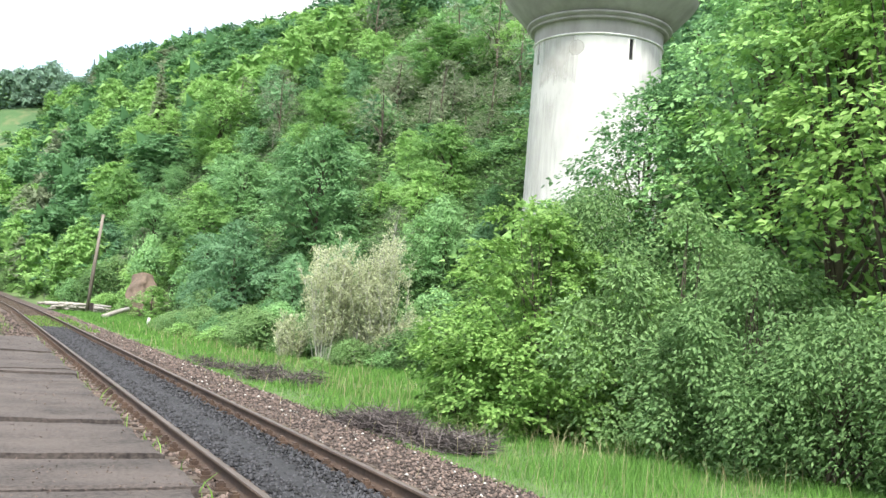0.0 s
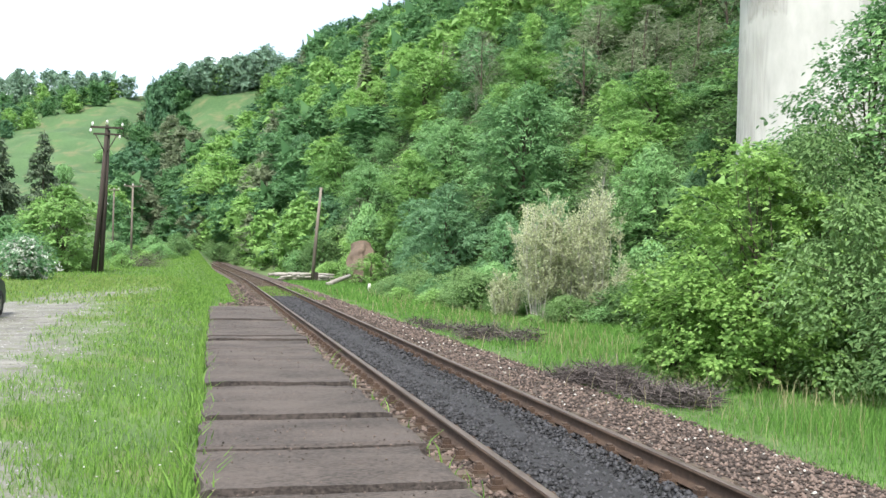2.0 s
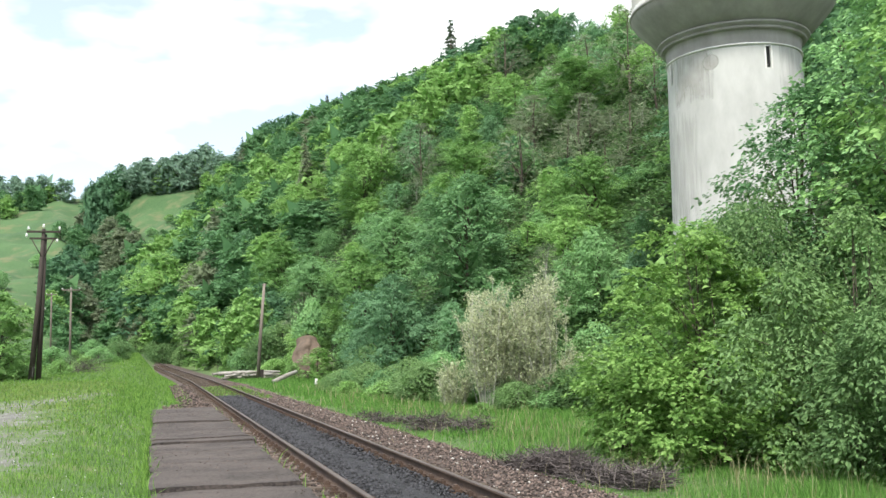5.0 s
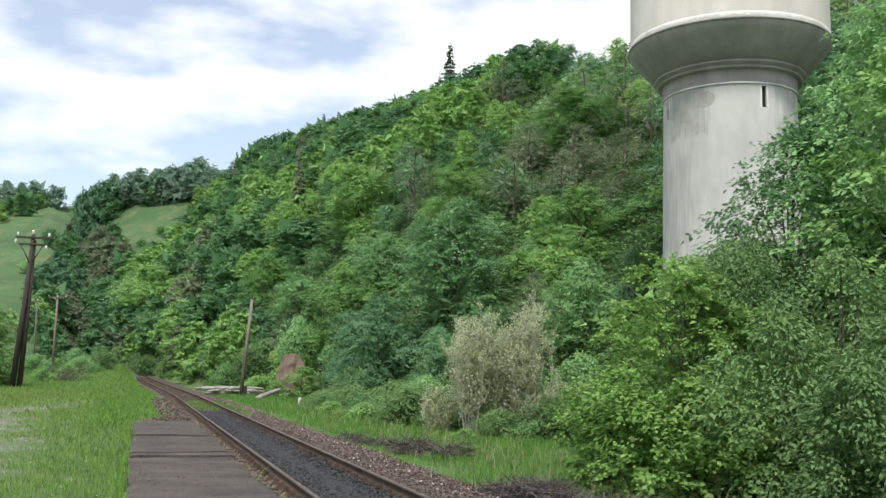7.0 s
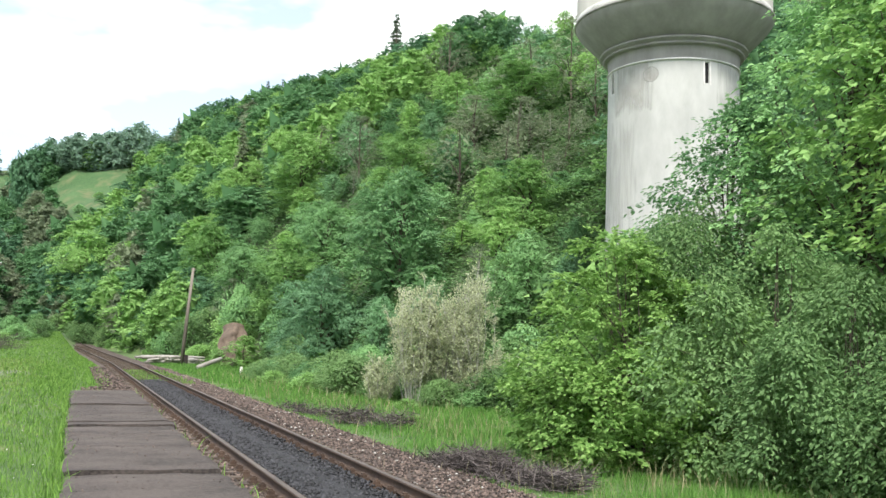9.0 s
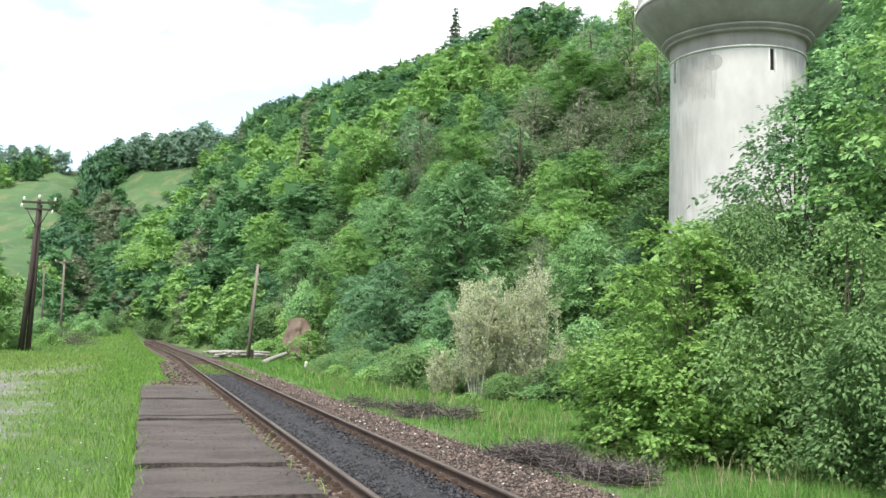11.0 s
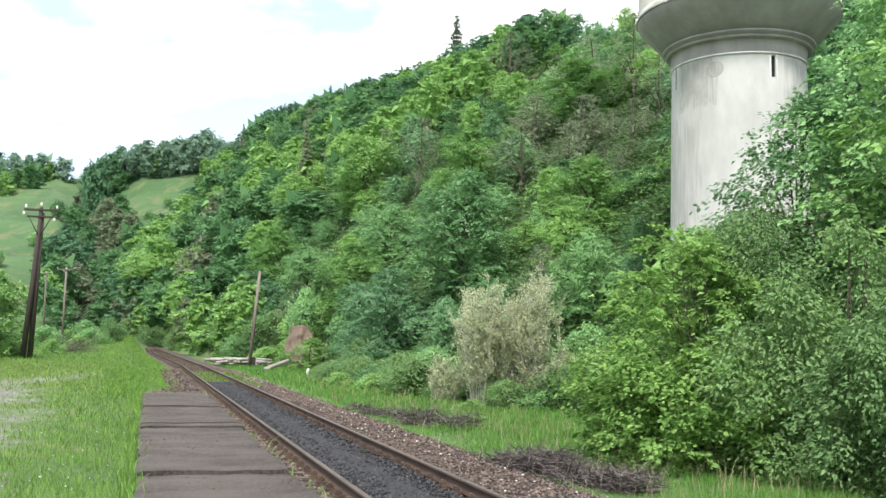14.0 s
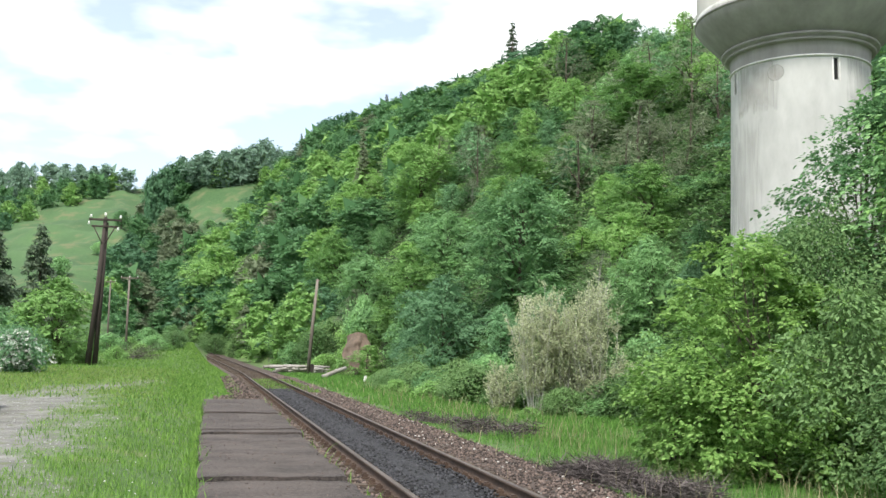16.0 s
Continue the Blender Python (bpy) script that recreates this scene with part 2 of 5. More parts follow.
def tube(name, points, radii, material, parent=None, sides=8, label=""):
    bm = bmesh.new()
    v, f = tube_arrays(points, radii, sides)
    vs = [bm.verts.new(p) for p in v]
    for q in f:
        bm.faces.new([vs[i] for i in q])
    bm.faces.new(vs[:sides])
    bm.faces.new(vs[-sides:])
    ob = part(name, bm, material, parent, label)
    for p in ob.data.polygons:
        p.use_smooth = len(p.vertices) == 4
    return ob


def lathe(name, profile, material, parent=None, steps=72, label="", smooth=True):
    """A round body from (radius, height) pairs."""
    bm = bmesh.new()
    rings = [[bm.verts.new((r * math.cos(2 * math.pi * k / steps), r * math.sin(2 * math.pi * k / steps), z)) for k in range(steps)] for r, z in profile]
    for a, b in zip(rings, rings[1:]):
        for k in range(steps):
            bm.faces.new((a[k], a[(k + 1) % steps], b[(k + 1) % steps], b[k]))
    ob = part(name, bm, material, parent, label)
    for p in ob.data.polygons:
        p.use_smooth = smooth
    return ob


# ---- the lie of the land ----
def smooth01(v):
    v = np.clip(v, 0, 1)
    return v * v * (3 - 2 * v)


TURNS = [-180, -60, -20, -12, -8, -5, -3.4, -2.5, 0, 3, 5.5, 9, 13, 16, 20, 24, 28, 34, 42, 60, 90, 120, 150, 180]
TOES = [250, 250, 200, 150, 150, 160, 190, 185, 165, 120, 95, 80, 62, 51, 45, 40, 34, 28, 20, 15, 13, 15, 60, 250]
RIDGES = [700, 700, 520, 420, 400, 390, 390, 310, 300, 300, 280, 230, 190, 170, 150, 130, 115, 105, 100, 95, 95, 100, 200, 700]
TOPS = [60, 60, 51, 51, 56, 59, 57, 45, 50, 53, 55, 52.5, 47.5, 46.5, 44.6, 39.5, 37.5, 37, 37, 37, 37, 37, 40, 80]


def rise(y):
    return 0.00015 * np.clip(np.asarray(y, float) - 70, 0, 90) ** 2


def land(x, y):
    """The ground's height."""
    x, y = np.asarray(x, float), np.asarray(y, float)
    r, turn = np.hypot(x, y), np.degrees(np.arctan2(x, y))
    toe, ridge, top = (np.interp(turn, TURNS, v) for v in (TOES, RIDGES, TOPS))
    left = smooth01((0.5 - x) / 3.0)
    z = -0.36 + rise(y) + left * (0.24 + 0.009 * np.clip(y - 10, 0, 150))
    s = (r - toe) / (ridge - toe)
    up = np.clip(s, 0, 1) ** 1.08
    z = z + top * up - np.clip(s - 1, 0, 1.5) * top * 0.35
    rough = 0.5 * np.sin(x * 0.13 + 1.3) * np.sin(y * 0.11) + 0.35 * np.sin(x * 0.31) * np.sin(y * 0.27 + 0.6)
    return z + rough * np.clip((r - toe) / 30, 0, 3)


def polar(turn, d):
    return d * math.sin(radians(turn)), d * math.cos(radians(turn))


def track_x(y):
    return 3.2 - 0.0047 * np.clip(np.asarray(y, float) - 70, 0, 300) ** 1.5


turns = np.concatenate([np.linspace(-180, -20, 60, endpoint=False), np.linspace(-20, 60, 240, endpoint=False), np.linspace(60, 180, 60, endpoint=False)])
dists = np.concatenate([[0.6], np.geomspace(1.5, 40, 40), np.geomspace(42, 450, 110), np.geomspace(480, 3500, 14)])
tg, dg = np.meshgrid(np.radians(turns), dists, indexing="ij")
gx, gy = dg * np.sin(tg), dg * np.cos(tg)
gv = np.stack([gx, gy, land(gx, gy)], -1).reshape(-1, 3)
na, nd = len(turns), len(dists)
ii, jj = np.meshgrid(np.arange(na), np.arange(nd - 1), indexing="ij")
i2 = (ii + 1) % na
gf = np.stack([ii * nd + jj, i2 * nd + jj, i2 * nd + jj + 1, ii * nd + jj + 1], -1).reshape(-1, 4)[:, ::-1]
gv = np.concatenate([gv, [[0, 0, float(land(0, 0))]]])
ground = new("ground", mesh_np("ground", gv, gf, GRASS_GROUND))
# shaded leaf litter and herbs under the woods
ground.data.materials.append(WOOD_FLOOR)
ground.data.materials.append(HILL_MEADOW)
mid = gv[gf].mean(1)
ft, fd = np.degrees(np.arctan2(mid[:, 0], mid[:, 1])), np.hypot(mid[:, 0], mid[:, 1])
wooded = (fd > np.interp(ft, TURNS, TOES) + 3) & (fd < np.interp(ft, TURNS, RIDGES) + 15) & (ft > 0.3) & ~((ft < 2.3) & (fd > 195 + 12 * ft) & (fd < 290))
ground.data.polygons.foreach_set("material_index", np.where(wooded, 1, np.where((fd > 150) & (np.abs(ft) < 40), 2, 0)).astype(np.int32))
tagged(ground, "grassy valley floor rising into a steep wooded hill", "ground", kind="structure")
for p in ground.data.polygons:
    p.use_smooth = True


# ---- railway ----
def strip(name, section, y0, y1, step, material, lift=0.0):
    """A body of constant section (offset, height) along the line."""
    ys = np.arange(y0, y1 + step / 2, step)
    cx, cz = track_x(ys), rise(ys) + lift
    sec = np.asarray(section, float)
    v = np.stack([cx[:, None] + sec[None, :, 0], np.repeat(ys[:, None], len(sec), 1), cz[:, None] + sec[None, :, 1]], -1).reshape(-1, 3)
    n, k = len(ys), len(sec)
    i, j = np.meshgrid(np.arange(n - 1), np.arange(k), indexing="ij")
    j2 = (j + 1) % k
    f = np.stack([i * k + j, (i + 1) * k + j, (i + 1) * k + j2, i * k + j2], -1).reshape(-1, 4)
    return mesh_np(name, v, f, material)


bed = new("ballast_bed", strip("ballast_bed", [(-2.5, -0.9), (-1.5, -0.25), (-0.85, -0.19), (0.85, -0.19), (1.6, -0.2), (2.3, -0.27), (3.3, -0.43), (3.4, -0.9)], -10, 260, 0.5, BALLAST))
tagged(bed, "brown stone ballast bed under the railway track", "ballast", kind="structure")
dark_bed = new("ballast_infill", strip("ballast_infill", [(-0.62, -0.24), (-0.58, -0.105), (0.0, -0.085), (0.45, -0.12), (0.55, -0.24)], -10, 46, 0.5, COAL))
tagged(dark_bed, "coal-black ballast filled between the two rails", "ballast", kind="structure")
line = thing("railway_track", "rusty single railway track curving away on old sleepers", "railway track")
FOOT, WEB, HEAD = 0.07, 0.012, 0.036
RAIL_SIDE = [(-FOOT, -0.16), (FOOT, -0.16), (FOOT, -0.148), (WEB, -0.125), (WEB, -0.045), (HEAD, -0.034), (HEAD, -0.012), (-HEAD, -0.012), (-HEAD, -0.034), (-WEB, -0.045), (-WEB, -0.125), (-FOOT, -0.148)]
RAIL_CAP = [(-HEAD, -0.012), (HEAD, -0.012), (HEAD - 0.003, -0.003), (HEAD - 0.012, 0.0), (-HEAD + 0.012, 0.0), (-HEAD + 0.003, -0.003)]
for off in (-0.755, 0.755):
    rail = part("rail", strip("rail", [(o + off, h) for o, h in RAIL_SIDE], -10, 260, 1.0, RAIL), RAIL, line, "rusty brown steel rail")
    part("rail_head", strip("rail_head", [(o + off, h) for o, h in RAIL_CAP], -10, 260, 1.0, RAIL_TOP), RAIL_TOP, rail, "worn rail running surface")
sleeper_me = bpy.data.meshes.new("sleeper")
sb = box_bm((2.5, 0.24, 0.14), Matrix(), 0.015)
sb.to_mesh(sleeper_me)
sb.free()
sleeper_me.materials.append(SLEEPER)
chair_me = bpy.data.meshes.new("rail_chair")
sb = box_bm((0.40, 0.17, 0.05), Matrix(), 0.01)
for sx in (-0.13, 0.13):
    add_box(sb, (0.09, 0.11, 0.10), Matrix.Translation((sx, 0, 0.04)), 0.02)
sb.to_mesh(chair_me)
sb.free()
chair_me.materials.append(RAIL)
rng = np.random.default_rng(5)
for k in range(243):
    y = -7.66 + 0.62 * k + rng.uniform(-0.03, 0.03)
    s = part("sleeper", sleeper_me, SLEEPER, line)
    s.location = (float(track_x(y)) + rng.uniform(-0.03, 0.03), y, float(rise(y)) - 0.236 + rng.uniform(-0.01, 0.01))
    s.rotation_euler = (0, 0, rng.uniform(-0.015, 0.015))
    if y < 75:
        for off in (-0.755, 0.755):
            c = part("rail_chair", chair_me, RAIL, line)
            c.location = (float(track_x(y)) + off, y, float(rise(y)) - 0.163)


OCT_V = np.array([(1, 0, 0), (-1, 0, 0), (0, 1, 0), (0, -1, 0), (0, 0, 1), (0, 0, -1)], float)
OCT_F = np.array([(0, 2, 4), (2, 1, 4), (1, 3, 4), (3, 0, 4), (2, 0, 5), (1, 2, 5), (3, 1, 5), (0, 3, 5)])


def stones(name, xs, ys, zs, sizes, material, rng):
    """Broken stones, each an uneven lump."""
    n = len(xs)
    v = OCT_V[None] * rng.uniform(0.55, 1.15, (n, 6, 1)) + rng.uniform(-0.28, 0.28, (n, 6, 3))
    a = rng.uniform(0, 6.28, n)
    c, s = np.cos(a)[:, None], np.sin(a)[:, None]
    v = np.stack([v[..., 0] * c - v[..., 1] * s, v[..., 0] * s + v[..., 1] * c, v[..., 2] * 0.7], -1)
    v = v * sizes[:, None, None] + np.stack([xs, ys, zs], -1)[:, None]
    f = OCT_F[None] + (np.arange(n) * 6)[:, None, None]
    return new(name, mesh_np(name, v.reshape(-1, 3), f.reshape(-1, 3), material))


def near_far(rng, n, y0, y1):
    """Distances along the line, thinning out with distance."""
    return y0 * (y1 / y0) ** rng.uniform(0, 1, n)


n = 19000
ys = near_far(rng, n, 5.5, 75)
off = rng.uniform(0.80, 3.25, n)
hz = np.interp(off, [0.8, 1.6, 2.3, 3.3], [-0.195, -0.2, -0.27, -0.43])
s = stones("ballast_stones", track_x(ys) + off, ys, rise(ys) + hz + 0.012, rng.uniform(0.013, 0.034, n) * (1 + ys / 60), STONE, rng)
tagged(s, "loose reddish-brown ballast stones beside the rail", "ballast stones", kind="stuff")
n = 380
ys = near_far(rng, n, 6, 60)
off = rng.uniform(0.85, 3.2, n)
hz = np.interp(off, [0.8, 1.6, 2.3, 3.3], [-0.195, -0.2, -0.27, -0.43])
s = stones("pale_ballast_stones", track_x(ys) + off, ys, rise(ys) + hz + 0.02, rng.uniform(0.013, 0.032, n) * (1 + ys / 70), PALE_STONE, rng)
tagged(s, "scattered pale limestone lumps among the ballast", "ballast stones", kind="stuff")
n = 9000
ys = near_far(rng, n, 5.5, 46)
off = rng.uniform(-0.6, 0.5, n)
s = stones("black_ballast_stones", track_x(ys) + off, ys, rise(ys) - 0.10 + rng.uniform(-0.012, 0.012, n), rng.uniform(0.016, 0.04, n) * (1 + ys / 60), COAL_STONE, rng)
tagged(s, "coal-black broken stones between the rails", "ballast stones", kind="stuff")
n = 4200
ys = near_far(rng, n, 5.5, 70)
off = np.where(ys < 35, rng.uniform(-1.28, -0.80, n), rng.uniform(-2.3, -0.8, n))
s = stones("platform_side_stones", track_x(ys) + off, ys, rise(ys) - 0.2 + rng.uniform(-0.01, 0.02, n), rng.uniform(0.018, 0.045, n) * (1 + ys / 60), STONE, rng)
tagged(s, "brown stones between the platform edge and the rail", "ballast stones", kind="stuff")
n = 420
ys = rng.uniform(35.2, 41, n)
xs = rng.uniform(0.3, 2.1, n)
s = stones("pale_rubble", xs, ys, -0.2 + rng.uniform(0, 0.12, n) * (1 - np.abs(xs - 1.5)), rng.uniform(0.03, 0.075, n), STONE, rng)
tagged(s, "brown stone rubble heaped at the platform's end", "rubble", kind="stuff")

# platform of worn slabs
platform = thing("platform", "low railway platform of worn uneven concrete slabs", "platform")
JOINTS = [-4.0, -1.2, 1.5, 3.6, 5.4, 7.3, 8.1, 9.0, 10.55, 11.7, 13.4, 15.0, 16.8, 18.8, 20.6, 21.3, 22.3, 24.4, 27.3, 29.0, 30.6, 33.0, 35.2]
WIDE_JOINTS = {7.3: 0.07, 10.55: 0.11, 13.4: 0.09, 20.6: 0.09, 21.3: 0.08, 27.3: 0.07}
for k, (a, b) in enumerate(zip(JOINTS, JOINTS[1:])):
    x0, x1 = -0.08 + rng.uniform(-0.03, 0.03), 1.93 + rng.uniform(-0.04, 0.04)
    gap = WIDE_JOINTS.get(a, 0.025)
    bm = bmesh.new()
    bmesh.ops.create_grid(bm, x_segments=24, y_segments=20, size=0.5)
    bmesh.ops.transform(bm, matrix=Matrix.Translation(((x0 + x1) / 2, (a + gap + b) / 2, 0)) @ Matrix.Diagonal((x1 - x0, b - a - gap, 1, 1)), verts=bm.verts)
    for v in bm.verts:
        edge = min(v.co.x - x0, x1 - v.co.x, v.co.y - a, b - v.co.y)
        v.co.z = 0.02 * noise.noise(v.co * 0.9) + 0.012 * noise.noise(v.co * 2.7) - (0.02 if edge < 0.06 else 0)
        if edge < 0.06:
            v.co.x += 0.06 * noise.noise(v.co * 2.3)
            v.co.y += 0.03 * noise.noise(v.co * 2.3 + Vector((7, 0, 0)))
    rim = bmesh.ops.extrude_face_region(bm, geom=bm.faces[:])
    for v in [g for g in rim["geom"] if isinstance(g, bmesh.types.BMVert)]:
        v.co.z = -0.3
    slab = part("slab", bm, SLAB, platform)
    slab.location.z = (0.035 if a in WIDE_JOINTS else 0.0) + rng.uniform(-0.018, 0.004)
    slab.rotation_euler = (rng.uniform(-0.0006, 0.0002), 0, 0)
n = 900
gy, gx = near_far(rng, n, 6, 33), rng.uniform(-0.05, 1.9, n)
s = stones("platform_grit", gx, gy, np.full(n, 0.012), rng.uniform(0.004, 0.013, n) * (1 + gy / 40), STONE, rng)
tagged(s, "small stone chips scattered on the platform", "grit", kind="stuff")

# ---- water tower ----
TX, TY = polar(33.3, 40.0)
TB = float(land(TX, TY)) - 0.4
tower = thing("water_tower", "tall whitewashed water tower with a wide flared tank", "water tower", (TX, TY, 0))
SLOTS = (27.5, -66.0)
tower_turn = math.degrees(math.atan2(-TY, -TX))


def shaft_bm():
    """The shaft, with two narrow openings sunk into it."""
    bm, steps = bmesh.new(), 180
    zs = [TB, 4, 6, 8, 10, 11.2, 11.78, 12.60, 12.68]
    cut = {round(((tower_turn + s) % 360) / 360 * steps) % steps for s in SLOTS}
    rings = []
    for z in zs:
        r = 2.56 + 0.15 * (12.7 - z) / 10.8
        rings.append([bm.verts.new((r * math.cos(2 * math.pi * k / steps), r * math.sin(2 * math.pi * k / steps), z)) for k in range(steps)])
    for i, (a, b) in enumerate(zip(rings, rings[1:])):
        for k in range(steps):
            k2 = (k + 1) % steps
            if i == 6 and (k in cut or (k - 1) % steps in cut):
                inner = []
                for v in (a[k], a[k2], b[k2], b[k]):
                    inner.append(bm.verts.new((v.co.x * 0.86, v.co.y * 0.86, v.co.z)))
                ring = (a[k], a[k2], b[k2], b[k])
                sides = [(0, 1), (2, 3)] + ([(3, 0)] if k in cut else [(1, 2)])
                for p, q in sides:
                    bm.faces.new((ring[p], ring[q], inner[q], inner[p]))
            else:
                bm.faces.new((a[k], a[k2], b[k2], b[k]))
    return bm


TOWER_RENDER = surface("tower render", (0.38, 0.38, 0.365), (0.60, 0.60, 0.58), 1.1, 0.9, 0.15, 0.5, stretch=(1, 1, 0.4))


shaft = part("shaft", shaft_bm(), TOWER_RENDER, tower, "whitewashed shaft, stained grey in places")
for p in shaft.data.polygons:
    p.use_smooth = True
shaft.data.set_sharp_from_angle(angle=radians(30))
# black cylinder added inside, its colour stands in for the unlit interior
part("inner_wall", (lambda b: (bmesh.ops.create_cone(b, segments=40, radius1=2.2, radius2=2.2, depth=8, matrix=Matrix.Translation((0, 0, 9))), b)[1])(bmesh.new()), BLACK, tower, "inner wall painted black for the unlit inside")
lathe("collar_bead", [(2.54, 12.655), (2.61, 12.66), (2.625, 12.69), (2.61, 12.72), (2.54, 12.73)], CHIPPED, tower, label="thin white bead")
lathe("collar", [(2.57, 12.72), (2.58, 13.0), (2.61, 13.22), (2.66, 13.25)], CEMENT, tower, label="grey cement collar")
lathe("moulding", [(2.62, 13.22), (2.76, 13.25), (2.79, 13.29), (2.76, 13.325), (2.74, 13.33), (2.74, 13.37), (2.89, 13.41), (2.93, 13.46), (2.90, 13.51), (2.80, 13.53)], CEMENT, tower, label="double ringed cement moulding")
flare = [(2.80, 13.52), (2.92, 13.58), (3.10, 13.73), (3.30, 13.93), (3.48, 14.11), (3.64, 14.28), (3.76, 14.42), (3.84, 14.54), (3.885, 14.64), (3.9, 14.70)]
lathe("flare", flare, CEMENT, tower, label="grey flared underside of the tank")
lathe("tank_lip", [(3.87, 14.69), (3.94, 14.70), (3.955, 14.75), (3.94, 14.80), (3.84, 14.83)], CEMENT, tower, label="rounded cement lip")
lathe("tank_band", [(3.86, 14.82), (3.875, 14.85), (3.875, 14.98), (3.85, 15.02)], CHIPPED, tower, label="chipped white band")
lathe("tank", [(3.86, 15.0), (3.84, 17.5), (3.84, 20.4), (4.15, 20.5), (4.15, 20.75), (3.4, 21.5), (0.6, 23.0), (0.05, 23.1)], TANK, tower, label="faded beige tank with a shallow roof")


def on_shaft(turn, z, r=2.56):
    a = radians(tower_turn + turn)
    return r * math.cos(a), r * math.sin(a), z, a


for sl in SLOTS:
    for d in (-0.9, 4.9):
        x, y, z, a = on_shaft(sl + d, 12.18, 2.57)
        part("slot_frame", box_bm((0.05, 0.06, 0.9), Matrix.Translation((x, y, z)) @ Matrix.Rotation(a, 4, "Z"), 0.01), CHIPPED, tower, "white slot edging")


# black block added in each slot, the shade is its colour
for sl in SLOTS:
    x, y, z, a = on_shaft(sl + 2.0, 12.18, 2.49)
    part("slot_black_block", box_bm((0.04, 0.17, 0.8), Matrix.Translation((x, y, z)) @ Matrix.Rotation(a, 4, "Z")), BLACK, tower, "black block set in the slot for its shade")


def fading(base):
    """A stain that thins out towards its ragged rim."""
    m = base.copy()
    t = m.node_tree
    rim, clear, mix = t.nodes.new("ShaderNodeAttribute"), t.nodes.new("ShaderNodeBsdfTransparent"), t.nodes.new("ShaderNodeMixShader")
    rim.attribute_name = "thickness"
    t.links.new(rim.outputs["Fac"], mix.inputs[0])
    t.links.new(clear.outputs[0], mix.inputs[1])
    t.links.new(t.nodes["Principled BSDF"].outputs[0], mix.inputs[2])
    t.links.new(mix.outputs[0], t.nodes["Material Output"].inputs["Surface"])
    return m


def shaft_patch(name, turn0, turn1, z0, z1, material, seed, strength=0.8, streak=0.5, round_=False, top=False, label=""):
    """A thin curved skin on the shaft."""
    nu, nv = 60, 50
    verts, thick = [], []
    for i in range(nu + 1):
        for j in range(nv + 1):
            u, v = i / nu, j / nv
            t, z = turn0 + (turn1 - turn0) * u, z0 + (z1 - z0) * v
            r = 2.56 + 0.15 * (12.7 - z) / 10.8 + 0.006
            verts.append(on_shaft(t, z, r)[:3])
            w = noise.noise(Vector((t * 0.10, z * 1.3, seed))) * 0.5 + noise.noise(Vector((t * 0.6, z * 0.7, seed + 5))) * streak
            if round_:
                k = (1 - math.hypot(2 * u - 1, 2 * v - 1)) * 5
            else:
                k = min(u, 1 - u, v, 9 if top else 1 - v) * 7 + w * 1.2 - 0.2
            thick.append(max(0.0, min(1.0, k)) * strength * max(0.0, min(1.0, 0.85 + w)))
    faces = [(i * (nv + 1) + j, (i + 1) * (nv + 1) + j, (i + 1) * (nv + 1) + j + 1, i * (nv + 1) + j + 1) for i in range(nu) for j in range(nv)]
    me = mesh_np(name, verts, faces, material)
    me.attributes.new("thickness", "FLOAT", "POINT").data.foreach_set("value", np.array(thick, np.float32))
    ob = part(name, me, material, tower, label)
    for p in ob.data.polygons:
        p.use_smooth = True
    return ob


SOFT_STAIN = fading(STAIN)
shaft_patch("damp_patch", -62, -16, 10.7, 12.66, SOFT_STAIN, 3.0, 0.62, 0.4, top=True, label="grey damp patch under the collar")
shaft_patch("round_stain", -26, -11, 11.83, 12.48, SOFT_STAIN, 8.0, 0.75, 0.2, True, label="round grey stain")
shaft_patch("damp_streak", -80, -30, 6.0, 10.6, SOFT_STAIN, 5.0, 0.28, 0.8, label="faint grey streaks down the shaft")
shaft_patch("damp_streak", 38, 85, 9.5, 12.66, SOFT_STAIN, 12.0, 0.3, 0.7, top=True, label="faint grey streaks down the shaft")


# ---- plants ----
def leaf_arrays(p, way, size, rng, wide=0.55, fold=0.12, face=None):
    """Kite-shaped folded leaves at p, pointing along way."""
    n = len(p)
    way = way / (np.linalg.norm(way, axis=1, keepdims=True) + 1e-9)
    up = (np.array([0, -0.25, 1.0]) if face is None else face) + rng.normal(0, 0.24, (n, 3))
    side = np.cross(way, up)
    side /= np.linalg.norm(side, axis=1, keepdims=True) + 1e-9
    nor = np.cross(side, way)
    L = (size * rng.uniform(0.65, 1.3, n))[:, None]
    mid = p + way * L * 0.45 + nor * L * fold
    v = np.stack([p, mid + side * L * wide / 2, p + way * L - nor * L * 0.1, mid - side * L * wide / 2], 1)
    f = np.array([(0, 1, 2), (0, 2, 3)])[None] + (np.arange(n) * 4)[:, None, None]
    return v.reshape(-1, 3), f.reshape(-1, 3)


